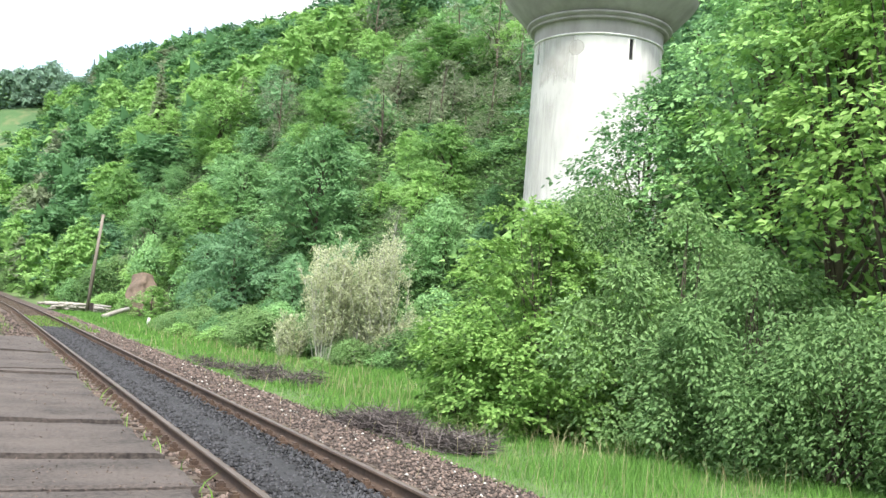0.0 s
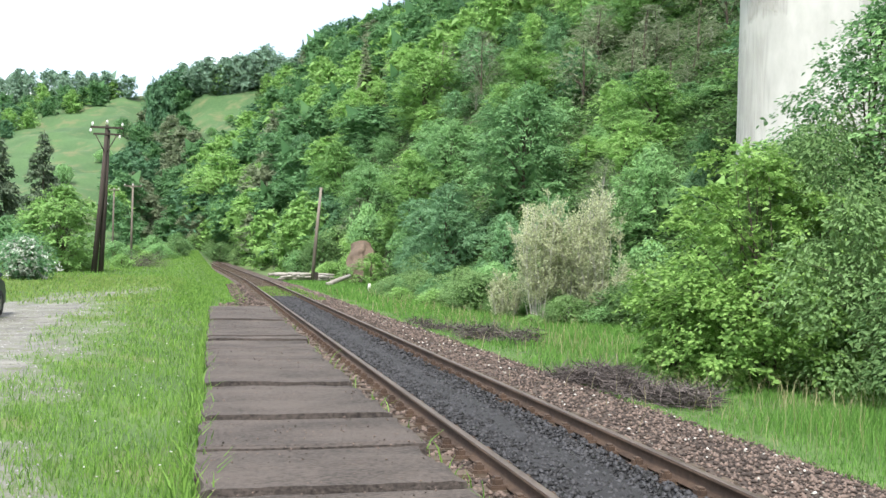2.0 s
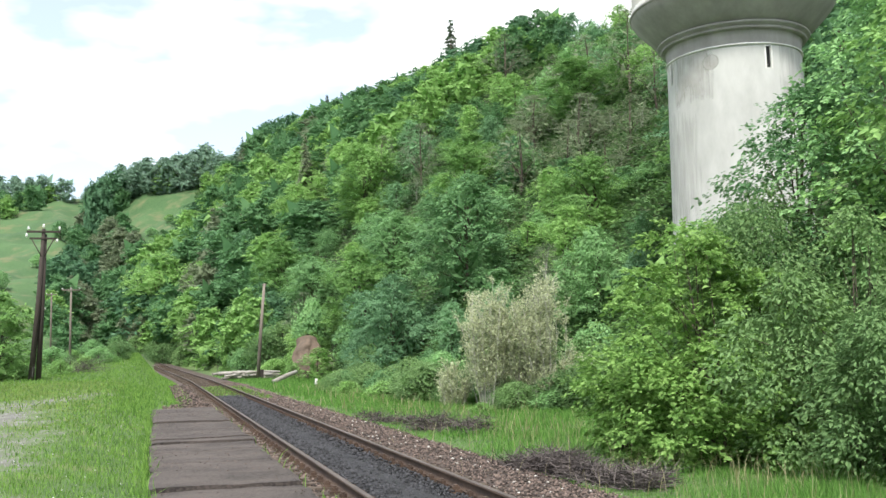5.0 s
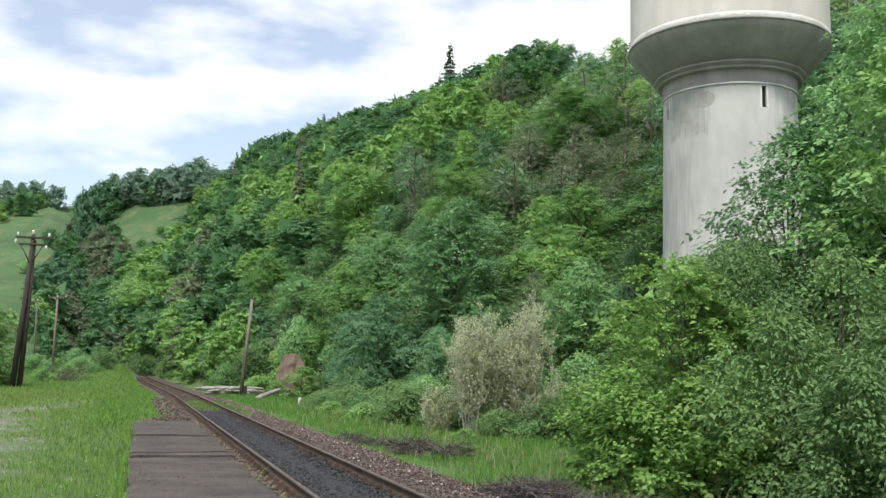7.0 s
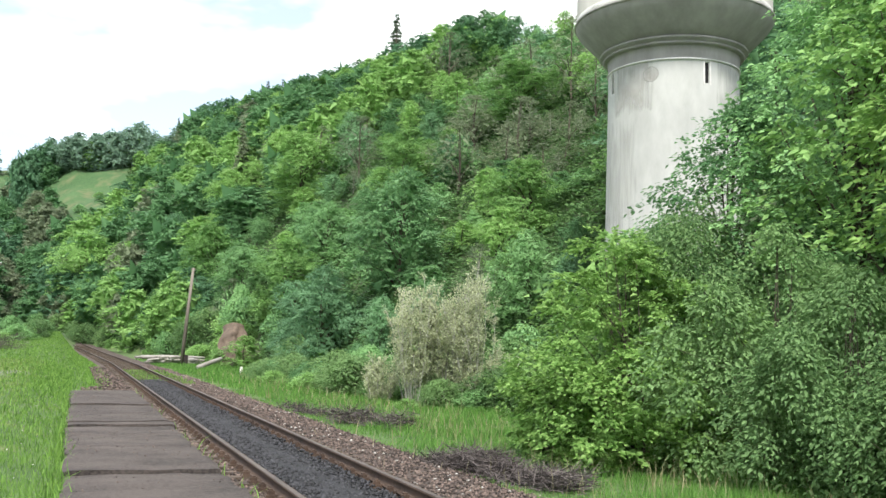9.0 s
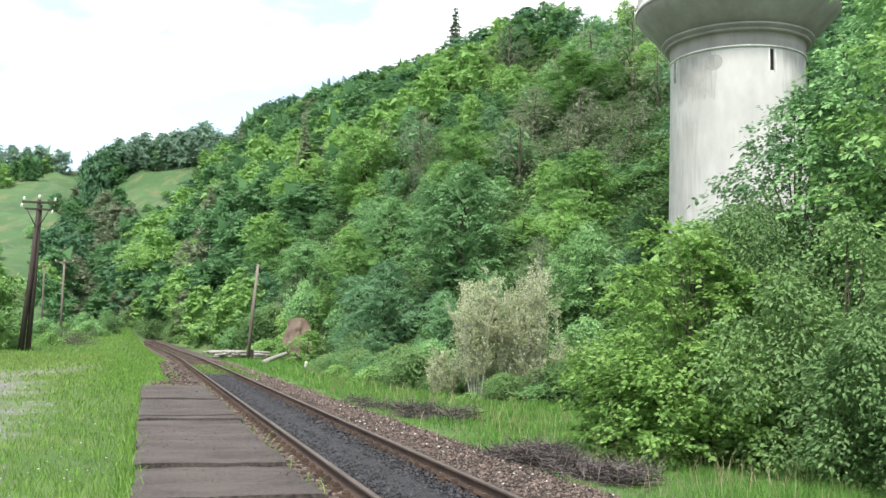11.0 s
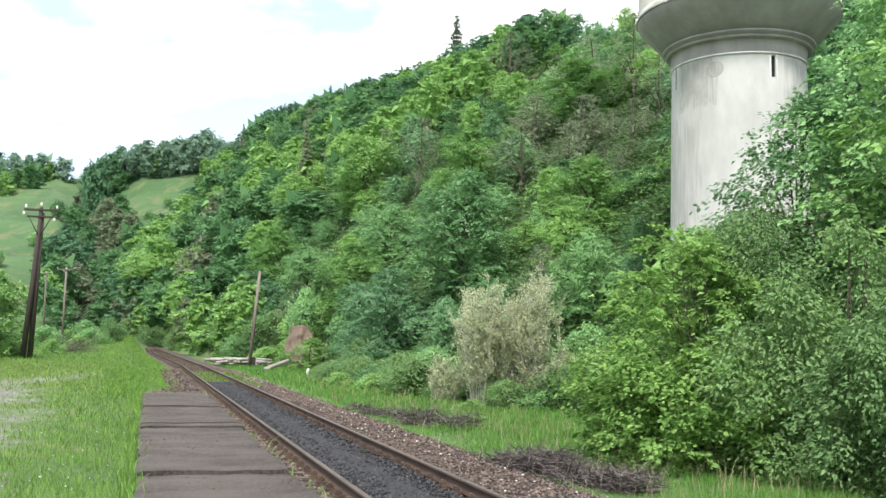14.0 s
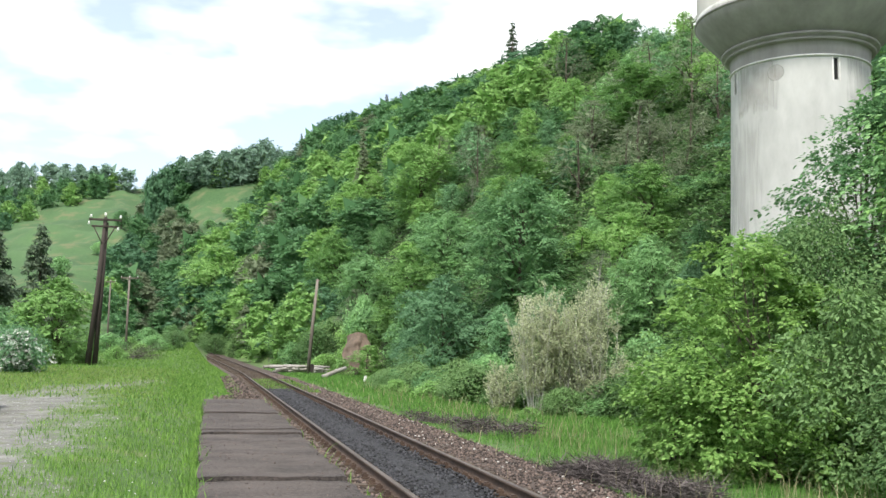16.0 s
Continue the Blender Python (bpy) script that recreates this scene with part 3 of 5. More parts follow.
def crown_shape(rng, height, width, low, clumps, leaves, leaf, flat=0.38, lean=0.25, full=0.55, clump=0.30, wide=0.55, droop=0.25, peak=0.42, loose=0.3, fill=8):
    """Leaf sprays of a crown: centres of the sprays, and arrays of the leaves."""
    u = rng.uniform(0, 1, clumps) ** 0.85
    env = np.where(u < peak, 0.45 + 0.55 * np.sin(u / peak * np.pi / 2), np.cos(np.clip((u - peak) / (1 - peak), 0, 1) * np.pi / 2) ** 0.7)
    ang = rng.uniform(0, 2 * np.pi, clumps)
    lobes = 1 + 0.22 * np.sin(ang * 2 + rng.uniform(0, 6)) + 0.15 * np.sin(ang * 3 + u * 5 + rng.uniform(0, 6))
    rad = width / 2 * env * lobes * np.sqrt(rng.uniform(full ** 2, 1, clumps)) * 0.86
    c = np.stack([rad * np.cos(ang), rad * np.sin(ang), low + (height - low) * (0.02 + 0.93 * u)], -1)
    cr = width / 2 * clump * rng.uniform(0.65, 1.35, clumps) * (0.6 + 0.4 * env)
    k = np.repeat(np.arange(clumps), leaves)
    n = len(k)
    out = c[k] * [1, 1, 0]
    out /= np.linalg.norm(out, axis=1, keepdims=True) + 1e-6
    q = rng.normal(0, 0.75, (n, 3)) + out * 0.45 + [0, 0, 0.5]
    q /= np.linalg.norm(q, axis=1, keepdims=True) + 1e-6
    deep = np.where(rng.uniform(0, 1, n) < loose, rng.uniform(0.2, 1.25, n), rng.uniform(0.86, 1.08, n))
    p = c[k] + q * (cr[k] * deep)[:, None] * [1.15, 1.15, flat + 0.35]
    p[:, 2] -= np.clip(np.linalg.norm(q[:, :2], axis=1), 0, 1) ** 2 * cr[k] * droop
    face = q + [0, 0, 0.25]
    way = q * [0.8, 0.8, 0.2] + out * 0.4 + rng.normal(0, 0.4, (n, 3)) + [0, 0, -0.45]
    leafage = [leaf_arrays(p, way, leaf, rng, wide, face=face)]
    m = int(clumps * fill)
    if m:
        h = rng.uniform(0.05, 0.85, m)
        e = np.where(h < peak, 0.45 + 0.55 * np.sin(h / peak * np.pi / 2), np.cos(np.clip((h - peak) / (1 - peak), 0, 1) * np.pi / 2) ** 0.7)
        a = rng.uniform(0, 6.28, m)
        r = width / 2 * e * 0.62 * np.sqrt(rng.uniform(0.1, 1, m))
        inner = np.stack([r * np.cos(a), r * np.sin(a), low + (height - low) * h], -1)
        leafage.append(leaf_arrays(inner, rng.normal(0, 1, (m, 3)), leaf * (2.2 if leaf > 0.12 else 1.2), rng, 0.8))
    return c, joined(leafage)


def envelope(u, peak):
    return np.where(u < peak, 0.66 + 0.34 * np.sin(u / peak * np.pi / 2), np.cos(np.clip((u - peak) / (1 - peak), 0, 1) * np.pi / 2) ** 0.7)


def spray_crown(rng, height, width, low, boughs, sprays, leaves, leaf, clump=0.36, full=0.62, droop=0.3, peak=0.42, rise_=0.0, wide=0.6, fill=14, kite=False):
    """A crown of boughs, each a tier of flat drooping sprays with small pointed leaves along them."""
    u = rng.uniform(0, 1, boughs) ** 0.85
    env, ang = envelope(u, peak), rng.uniform(0, 2 * np.pi, boughs)
    lobes = 1 + 0.2 * np.sin(ang * 2 + rng.uniform(0, 6)) + 0.16 * np.sin(ang * 3 + u * 5 + rng.uniform(0, 6))
    rad = width / 2 * env * lobes * np.sqrt(rng.uniform(full ** 2, 1, boughs)) * 0.82
    c = np.stack([rad * np.cos(ang), rad * np.sin(ang), low + (height - low) * (0.03 + 0.9 * u)], -1)
    cr = width / 2 * clump * rng.uniform(0.65, 1.3, boughs) * (0.6 + 0.4 * env)
    # sprays: a root, an outward way and a length each
    k = np.repeat(np.arange(boughs), sprays)
    n = len(k)
    out = c[k] * [1, 1, 0] / (width / 2)
    q = rng.normal(0, 0.6, (n, 3)) + out * 0.8 + [0, 0, 0.45]
    q /= np.linalg.norm(q, axis=1, keepdims=True) + 1e-6
    root = c[k] + q * (cr[k] * rng.uniform(0.25, 0.85, n))[:, None] * [1.1, 1.1, 0.75]
    way = q * [1, 1, 0.35] + out * 0.6 + rng.normal(0, 0.25, (n, 3)) + [0, 0, rise_ - 0.1]
    way /= np.linalg.norm(way, axis=1, keepdims=True) + 1e-6
    size = cr[k] * rng.uniform(0.45, 0.95, n)
    side = np.cross(way, [0, 0, 1.0])
    side /= np.linalg.norm(side, axis=1, keepdims=True) + 1e-6
    # leaves along both sides of each spray
    j = np.repeat(np.arange(n), leaves)
    m = len(j)
    t, hand = rng.uniform(0.05, 1, m), rng.choice([-1.0, 1.0], m)
    off = hand * rng.uniform(0, 0.34, m) * (1.1 - 0.75 * t)
    p = root[j] + way[j] * (size[j] * t)[:, None] + side[j] * (size[j] * off)[:, None]
    p[:, 2] -= droop * size[j] * t * t + 0.25 * np.abs(off) * size[j]
    p += rng.normal(0, 0.05, (m, 3)) * cr[k][j][:, None]
    lw = way[j] * 0.75 + side[j] * hand[:, None] * 0.65 + rng.normal(0, 0.3, (m, 3)) + [0, 0, -0.3]
    lw /= np.linalg.norm(lw, axis=1, keepdims=True)
    ls = np.cross(lw, q[j] * 0.7 + [0, 0, 0.7] + rng.normal(0, 0.25, (m, 3)))
    ls /= np.linalg.norm(ls, axis=1, keepdims=True) + 1e-6
    L = (leaf * rng.uniform(0.65, 1.35, m))[:, None]
    if kite:
        mid, nor = p + lw * L * 0.45, np.cross(ls, lw)
        a1, a2, tip = mid - ls * L * wide / 2 + nor * L * 0.1, mid + ls * L * wide / 2 + nor * L * 0.1, p + lw * L
        v = [np.stack([p, a2, tip, p, tip, a1], 1).reshape(-1, 3)]
    else:
        v = [np.stack([p - ls * L * wide / 2, p + ls * L * wide / 2, p + lw * L], 1).reshape(-1, 3)]
    e = int(boughs * fill)
    h, a = rng.uniform(0.05, 0.82, e), rng.uniform(0, 6.28, e)
    r = width / 2 * envelope(h, peak) * 0.6 * np.sqrt(rng.uniform(0.1, 1, e))
    p = np.stack([r * np.cos(a), r * np.sin(a), low + (height - low) * h], -1)
    d1, d2 = rng.normal(0, 0.7 if kite else 1.6, (2, e, 3)) * leaf
    v.append(np.stack([p, p + d1, p + d2], 1).reshape(-1, 3))
    v = np.concatenate(v)
    return c, (v, np.arange(len(v)).reshape(-1, 3))


def limbs(rng, c, height, low, trunk, count, stems=1, foot=0.3, sides=5):
    """Trunk or stems with limbs out to some of the sprays."""
    main, arms = [], []
    tops = c[np.argsort(-c[:, 2])[:stems]]
    for k in range(stems):
        a = rng.uniform(0, 6.28)
        base = np.array([foot * math.cos(a), foot * math.sin(a), -0.5]) * (1 if stems > 1 else 0) + [0, 0, -0.5 if stems == 1 else 0]
        top = tops[k] * [0.5, 0.5, 0.97] if stems == 1 else tops[k] * [0.8, 0.8, 0.97]
        t = np.linspace(0, 1, 7)[:, None]
        bend = rng.normal(0, 0.03 * height, 3) * [1, 1, 0]
        line_pts = base + (top - base) * t + bend * np.sin(t * np.pi)
        main.append(tube_arrays(line_pts, np.interp(t[:, 0], [0, 0.08, 1], [trunk * 1.35, trunk, trunk * 0.18]), 7))
        pick = rng.choice(len(c), min(count // stems, len(c)), replace=False)
        for j in pick:
            h = np.clip(c[j][2] * rng.uniform(0.35, 0.75), low * 0.5, None) / max(top[2], 0.1)
            start = base + (top - base) * min(h, 0.95) + bend * math.sin(min(h, 0.95) * math.pi)
            m = (start + c[j]) / 2 + [0, 0, 0.06 * height * rng.uniform(0, 1)]
            arms.append(tube_arrays([start, m, c[j]], [trunk * 0.42, trunk * 0.28, trunk * 0.08], sides))
    return joined(main), joined(arms)


def plant(name, label, category, leafmat, barkmat, seed, height, width, low, clumps, leaves, leaf, trunk=0.16, arms=26, stems=1, foot=0.3, group="", **shape):
    rng = np.random.default_rng(seed)
    lobes = shape.pop("lobes", [(0, 0, 1, 1)])
    sprays, leafage = [], []
    sprayed = shape.pop("sprays", 0)
    for dx, dy, h, w in lobes:
        count = clumps if len(lobes) == 1 else max(8, int(clumps / len(lobes) * (0.5 + h * w * len(lobes) / 4)))
        if sprayed:
            c, (lv, lf) = spray_crown(rng, height * h, width * w, low, count, sprayed, leaves, leaf, **shape)
        else:
            c, (lv, lf) = crown_shape(rng, height * h, width * w, low, count, leaves, leaf, **shape)
        shift = np.array([dx, dy, 0.0])
        sprays.append(c + shift)
        leafage.append((lv + shift, lf))
    c, (lv, lf) = np.concatenate(sprays), joined(leafage)
    main, arm = limbs(rng, c, height, low, trunk, arms, stems, foot)
    ob = thing(name, label, category, group=group)
    part("trunk", mesh_np("trunk", *joined([main, arm]), barkmat), barkmat, ob)
    part("crown", mesh_np("crown", lv, lf, leafmat), leafmat, ob)
    return ob


def set_down(ob, turn, d, height=1.0, width=1.0, spin=0.0, dz=0.0, first=False):
    """Puts a plant, or a copy of it, on the ground at a bearing and distance."""
    x, y = polar(turn, d)
    m = Matrix.Translation((x, y, float(land(x, y)) - 0.1 + dz)) @ Matrix.Rotation(spin, 4, "Z") @ Matrix.Diagonal((width, width, height, 1))
    if first:
        ob.matrix_basis = m
        return ob
    return copy_thing(ob, m)


NEAR = [plant("tree", lab, "tree", mat, PALE_BARK if mat is LEAF_BROWN else BARK, 20 + k, 11.0, w, 0.3, cl, lv, lf, 0.15, 24, group="hillside trees", **sh) for k, (lab, mat, w, cl, lv, lf, sh) in enumerate([
    ("broad beech tree with layered mid-green foliage", LEAF_BEECH, 8.0, 68, 17, 0.22, dict(sprays=15, clump=0.39, full=0.66, fill=14, droop=0.35)),
    ("rounded hornbeam tree in fresh green leaf", LEAF_LIME, 7.2, 64, 17, 0.21, dict(sprays=15, clump=0.39, full=0.66, fill=14, droop=0.3, rise_=0.1)),
    ("dense dark green oak tree", LEAF_DARK, 8.5, 68, 17, 0.22, dict(sprays=15, clump=0.39, full=0.66, fill=14, droop=0.2)),
    ("beech tree with drooping green sprays", LEAF_BEECH, 7.2, 68, 17, 0.21, dict(sprays=15, clump=0.39, full=0.66, fill=14, droop=0.5)),
    ("slender ash tree with light green foliage", LEAF_LIME, 5.8, 60, 17, 0.19, dict(sprays=15, clump=0.39, full=0.66, fill=14, droop=0.3, peak=0.5, rise_=0.25)),
    ("sparse tree with bronze opening leaves", LEAF_BROWN, 6.8, 58, 13, 0.16, dict(sprays=11, full=0.4, fill=1, rise_=0.3)),
])]
MID = [plant("tree", lab, "tree", mat, BARK, 60 + k, 11.0, w, 0.3, cl, lv, lf, 0.15, 8, group="hillside trees", **sh) for k, (lab, mat, w, cl, lv, lf, sh) in enumerate([
    ("beech tree of the upper wood", LEAF_BEECH, 8.0, 46, 9, 0.32, dict(sprays=9, fill=9, wide=0.7)),
    ("fresh green hornbeam of the upper wood", LEAF_LIME, 7.0, 44, 9, 0.30, dict(sprays=9, fill=9, wide=0.7, rise_=0.1)),
    ("dark green oak of the upper wood", LEAF_DARK, 8.5, 46, 9, 0.32, dict(sprays=9, fill=9, wide=0.7)),
    ("half-bare bronze-leaved tree of the upper wood", LEAF_BROWN, 6.8, 44, 6, 0.22, dict(sprays=7, fill=2, full=0.4, rise_=0.2)),
])]
SHRUBS = [plant("shrub", lab, "shrub", mat, BARK, 90 + k, 2.6, w, 0.05, cl, lv, lf, 0.03, 12, stems=4, foot=0.25, group="undergrowth shrubs", fill=3, **sh) for k, (lab, mat, w, cl, lv, lf, sh) in enumerate([
    ("leafy green roadside shrub", LEAF_LIME, 2.8, 55, 42, 0.14, dict(flat=0.6, wide=0.75)),
    ("dense mid-green shrub at the wood edge", LEAF_BEECH, 3.0, 55, 42, 0.15, dict(flat=0.6, wide=0.75)),
    ("grey-green willow shrub with narrow leaves", LEAF_WILLOW, 2.8, 65, 55, 0.13, dict(flat=0.9, wide=0.5)),
])]


def in_clearing(turn, d, slope_el):
    """Open meadows on the hill."""
    if -1.7 < turn < 2.1 and meadow_foot(turn) - 0.3 < slope_el < 8.4 + 0.33 * (turn + 1.7):
        return True
    if turn < -4.6 and slope_el > 7.7 + 0.45 * (turn + 6.8):
        return False
    return d > 140 and turn < -3.5 - 0.42 * (8.1 - slope_el)


def meadow_foot(turn):
    """The lower edge of the small meadow, in degrees of height."""
    return 6.4 + max(0.0, turn + 0.3) * 0.85 + max(0.0, -0.3 - turn) * 1.1


# the skyline's height in degrees, by bearing
SKY_TURNS = [-14, -6.6, -4.6, -4.2, -3.7, -3.6, -3.0, -2.1, -0.2, 1.1, 2.0, 2.7, 3.6, 4.6, 5.7, 6.7, 8.6, 9.9, 11.6, 13.2, 14.9, 16.2, 18.2, 19.9, 21.6, 24.6, 27, 40, 55]
SKY_TOPS = [9.4, 9.9, 10.1, 8.95, 8.6, 9.3, 10.2, 10.5, 11.25, 11.3, 11.8, 12.15, 11.3, 11.4, 12.95, 13.45, 14.1, 14.6, 15.2, 15.6, 16.2, 16.6, 17.4, 18.1, 18.7, 19.3, 20.3, 24, 27]


def elevation(turn, d, over=0.0):
    return math.degrees(math.atan2(float(land(*polar(turn, d))) + over - 1.7, d))


def headroom(turn, d):
    """How tall a tree may grow there below the skyline."""
    return d * math.tan(radians(float(np.interp(turn, SKY_TURNS, SKY_TOPS)))) + 1.7 - float(land(*polar(turn, d)))


# trees told apart on the slope: bearing, height of the top in degrees, breadth in degrees, kind
LOWER_WOOD = [(17.6, 10.1, 5.6, 3), (13.4, 4.2, 4.3, 2), (16.7, 4.9, 4.3, 2), (11.4, 2.9, 3.2, 2), (19.5, 5.3, 3.3, 2), (22.4, 5.9, 3.0, 5), (25.2, 6.7, 3.9, 0),
              (27.4, 7.2, 3.3, 2), (6.9, 6.5, 3.3, 1), (8.8, 6.4, 3.6, 3), (11.4, 6.6, 3.9, 1), (14.6, 6.0, 3.9, 0), (3.7, 6.4, 3.3, 0), (0.3, 6.4, 3.8, 1), (2.0, 5.2, 2.6, 0)]
MIDDLE_WOOD = [(24.9, 11.7, 4.3, 1), (27.8, 10.6, 3.9, 0), (18.0, 13.1, 3.6, 1), (11.8, 12.1, 3.6, 4), (10.7, 12.5, 2.8, 1), (7.8, 10.2, 2.8, 1), (9.8, 9.0, 2.6, 0),
               (15.5, 11.3, 3.0, 0), (21.8, 10.6, 3.6, 0), (23.6, 8.7, 3.6, 1), (14.8, 12.6, 3.1, 5), (5.9, 11.0, 2.0, 5), (8.3, 7.5, 2.6, 5), (4.9, 8.5, 3.0, 2), (13.4, 8.8, 3.3, 3)]
UPPER_WOOD = [(20.9, 15.6, 4.8, 0), (16.9, 15.1, 3.0, 0), (22.7, 16.2, 3.0, 5), (24.5, 16.5, 3.0, 4), (26.2, 16.3, 3.3, 5), (28.1, 16.0, 3.0, 5), (26.8, 13.6, 3.0, 5),
              (14.6, 14.9, 3.3, 2), (19.3, 14.7, 2.6, 2)]
NEAR_WIDTHS = (8.0, 7.2, 8.5, 7.2, 5.8, 6.8)
rng = np.random.default_rng(11)
used_near, used_mid = set(), set()
standing = []
for turn, top, breadth, kind in LOWER_WOOD + MIDDLE_WOOD + UPPER_WOOD:
    high = breadth * 1.3
    d = float(np.interp(turn, TURNS, TOES)) + 2.5
    while elevation(turn, d) + high < top and d < float(np.interp(turn, TURNS, RIDGES)) - 3:
        d += 0.5
    tall = d * math.tan(radians(top)) + 1.7 - float(land(*polar(turn, d))) + 0.5
    set_down(NEAR[kind], turn, d, tall / 10.4, 1.06 * d * radians(breadth) / NEAR_WIDTHS[kind], rng.uniform(0, 6.28), -0.4, first=kind not in used_near)
    used_near.add(kind)
    standing.append((turn, d, breadth / 2, top - 0.36 * math.degrees(tall / d)))
far_sets = {k: [] for k in range(4)}
FAR = []
for k, w in enumerate((8.0, 7.0, 8.5, 6.8)):
    g = np.random.default_rng(140 + k)
    FAR.append(spray_crown(g, 10.0, w, 0.1, 40, 7, 8, 0.46, wide=0.8, fill=7)[1])


def far_tree(kind, turn, d, tall, wide):
    """A tree of the far wood, joined with its like."""
    x, y = polar(turn, d)
    v, f = FAR[kind]
    a = rng.uniform(0, 6.28)
    c, s = math.cos(a), math.sin(a)
    far_sets[kind].append((np.stack([(v[:, 0] * c - v[:, 1] * s) * wide + x, (v[:, 0] * s + v[:, 1] * c) * wide + y, v[:, 2] * tall + float(land(x, y)) - 0.3], -1), f))


def grow(turn, d):
    x, y = polar(turn, d)
    z = float(land(x, y))
    el = math.degrees(math.atan2(z - 1.7, d))
    if in_clearing(turn, d, el) or math.hypot(x - TX, y - TY) < 6.5:
        return
    room = headroom(turn, d) - rng.uniform(0, 0.012) * d
    for ht, hd, half, keep in standing:
        if d < hd + 1.5 and abs(turn - ht) < half + 0.7:
            room = min(room, d * math.tan(radians(keep)) + 1.7 - z)
    if -2.6 < turn < 3.0 and el < meadow_foot(turn):
        room = min(room, d * math.tan(radians(meadow_foot(turn))) + 1.7 - z)
    if room < 1.8:
        return
    bare = 21 < turn < 29 and 8.5 < el < 14
    divide = -5.4 < turn < -0.4
    if bare and rng.uniform() < 0.2:
        return
    kind = int(rng.choice(4, p=[0.44, 0.38, 0.10, 0.08]))
    if bare or divide:
        kind = int(rng.choice([3, 3, 2, 0] if divide else [3, 3, 3, 0]))
    scale = rng.uniform(0.62, 0.98)
    if d > 130:
        far_tree(kind, turn, d, min(scale, room / 9.4), scale * rng.uniform(0.95, 1.2))
        return
    src, used = MID[kind], used_mid
    edge = min(1.0, 0.62 + (d - float(np.interp(turn, TURNS, TOES))) / 40)
    tall = min(scale * edge, room / 9.6)
    set_down(src, turn, d, tall, min(scale * rng.uniform(0.92, 1.12), max(tall * 1.3, 0.5)), rng.uniform(0, 6.28), -0.2, first=kind not in used)
    used.add(kind)


d = 28.5
while d < 385:
    d *= 1.052 if d < 80 else 1.04
    gap = 6.0 + d * 0.008 if d < 80 else 4.7 + d * 0.004
    t = -14.0 + rng.uniform(0, 2)
    while t < 52:
        toe, ridge = np.interp(t, TURNS, TOES), np.interp(t, TURNS, RIDGES)
        if toe + 1.5 < d < ridge + 6:
            grow(t + rng.uniform(-0.3, 0.3) * math.degrees(gap / d), d * rng.uniform(0.985, 1.015))
        t += math.degrees(gap / d)
t = 5.6
while t < 31:
    dd = float(np.interp(t, TURNS, RIDGES)) + rng.uniform(-4, 3)
    k, tall = int(rng.choice([0, 0, 1, 2, 2])), headroom(t, dd) * rng.uniform(0.86, 1.0) + 0.008 * dd * float(smooth01((t - 15) / 6))
    if tall > 2:
        if dd > 130:
            far_tree(k, t, dd, tall / 9.0, rng.uniform(0.7, 0.95))
        else:
            set_down(MID[k], t, dd, tall / 8.8, rng.uniform(0.65, 0.95), rng.uniform(0, 6.28), -0.2, first=k not in used_mid)
            used_mid.add(k)
    t += math.degrees(3.4 / dd)
for t in (-3.35, -3.0, -2.65, -2.3, -1.95):
    far_tree(2, t, 296.0, headroom(t, 296.0) / 9.4 * rng.uniform(0.9, 1.02), rng.uniform(0.75, 1.0))
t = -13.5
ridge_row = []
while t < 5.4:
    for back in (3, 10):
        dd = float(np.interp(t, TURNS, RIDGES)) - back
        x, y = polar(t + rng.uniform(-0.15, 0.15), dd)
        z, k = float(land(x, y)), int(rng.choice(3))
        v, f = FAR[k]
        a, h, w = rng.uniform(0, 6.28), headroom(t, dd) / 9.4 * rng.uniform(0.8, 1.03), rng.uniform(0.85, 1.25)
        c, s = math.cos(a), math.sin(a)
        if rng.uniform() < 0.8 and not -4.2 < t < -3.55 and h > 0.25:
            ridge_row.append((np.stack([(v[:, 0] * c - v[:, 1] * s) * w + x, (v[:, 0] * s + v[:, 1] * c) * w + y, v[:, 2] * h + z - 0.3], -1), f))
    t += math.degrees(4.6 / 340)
# skyline trees take the leaf colour with the haze painted in
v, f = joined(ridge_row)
tagged(new("ridge_wood", mesh_np("ridge_wood", v, f, LEAF_RIDGE_HAZE)), "row of dark trees along the skyline, haze blue in their colour", "woods", kind="stuff")
for k in range(120):
    t, dd = rng.uniform(-4.6, 5.6), rng.uniform(100, 205)
    if dd < float(np.interp(t, TURNS, TOES)) + 1:
        continue
    if in_clearing(t, dd, elevation(t, dd)) or headroom(t, dd) < 9 or elevation(t, dd, 6) > meadow_foot(t):
        continue
    kind, h = int(rng.choice([3, 3, 2, 2, 0] if t < -0.4 else [0, 1, 1, 2, 3])), rng.uniform(0.45, 0.8)
    far_tree(kind, t, dd, h, h * rng.uniform(0.9, 1.3))
for k, lab in enumerate(("green beech wood along the far ridge", "fresh green hornbeam wood on the far slope", "dark oak wood along the far ridge", "bronze half-bare trees of the far slope")):
    if far_sets[k]:
        v, f = joined(far_sets[k])
        mat = (LEAF_BEECH, LEAF_LIME, LEAF_DARK, LEAF_BROWN)[k]
        tagged(new("far_wood", mesh_np("far_wood", v, f, mat)), lab, "woods", kind="stuff")
for src, used in ((NEAR, used_near), (MID, used_mid)):
    for k, ob in enumerate(src):
        if k not in used:
            set_down(ob, 30 + k * 2, 75 + 5 * k, first=True)

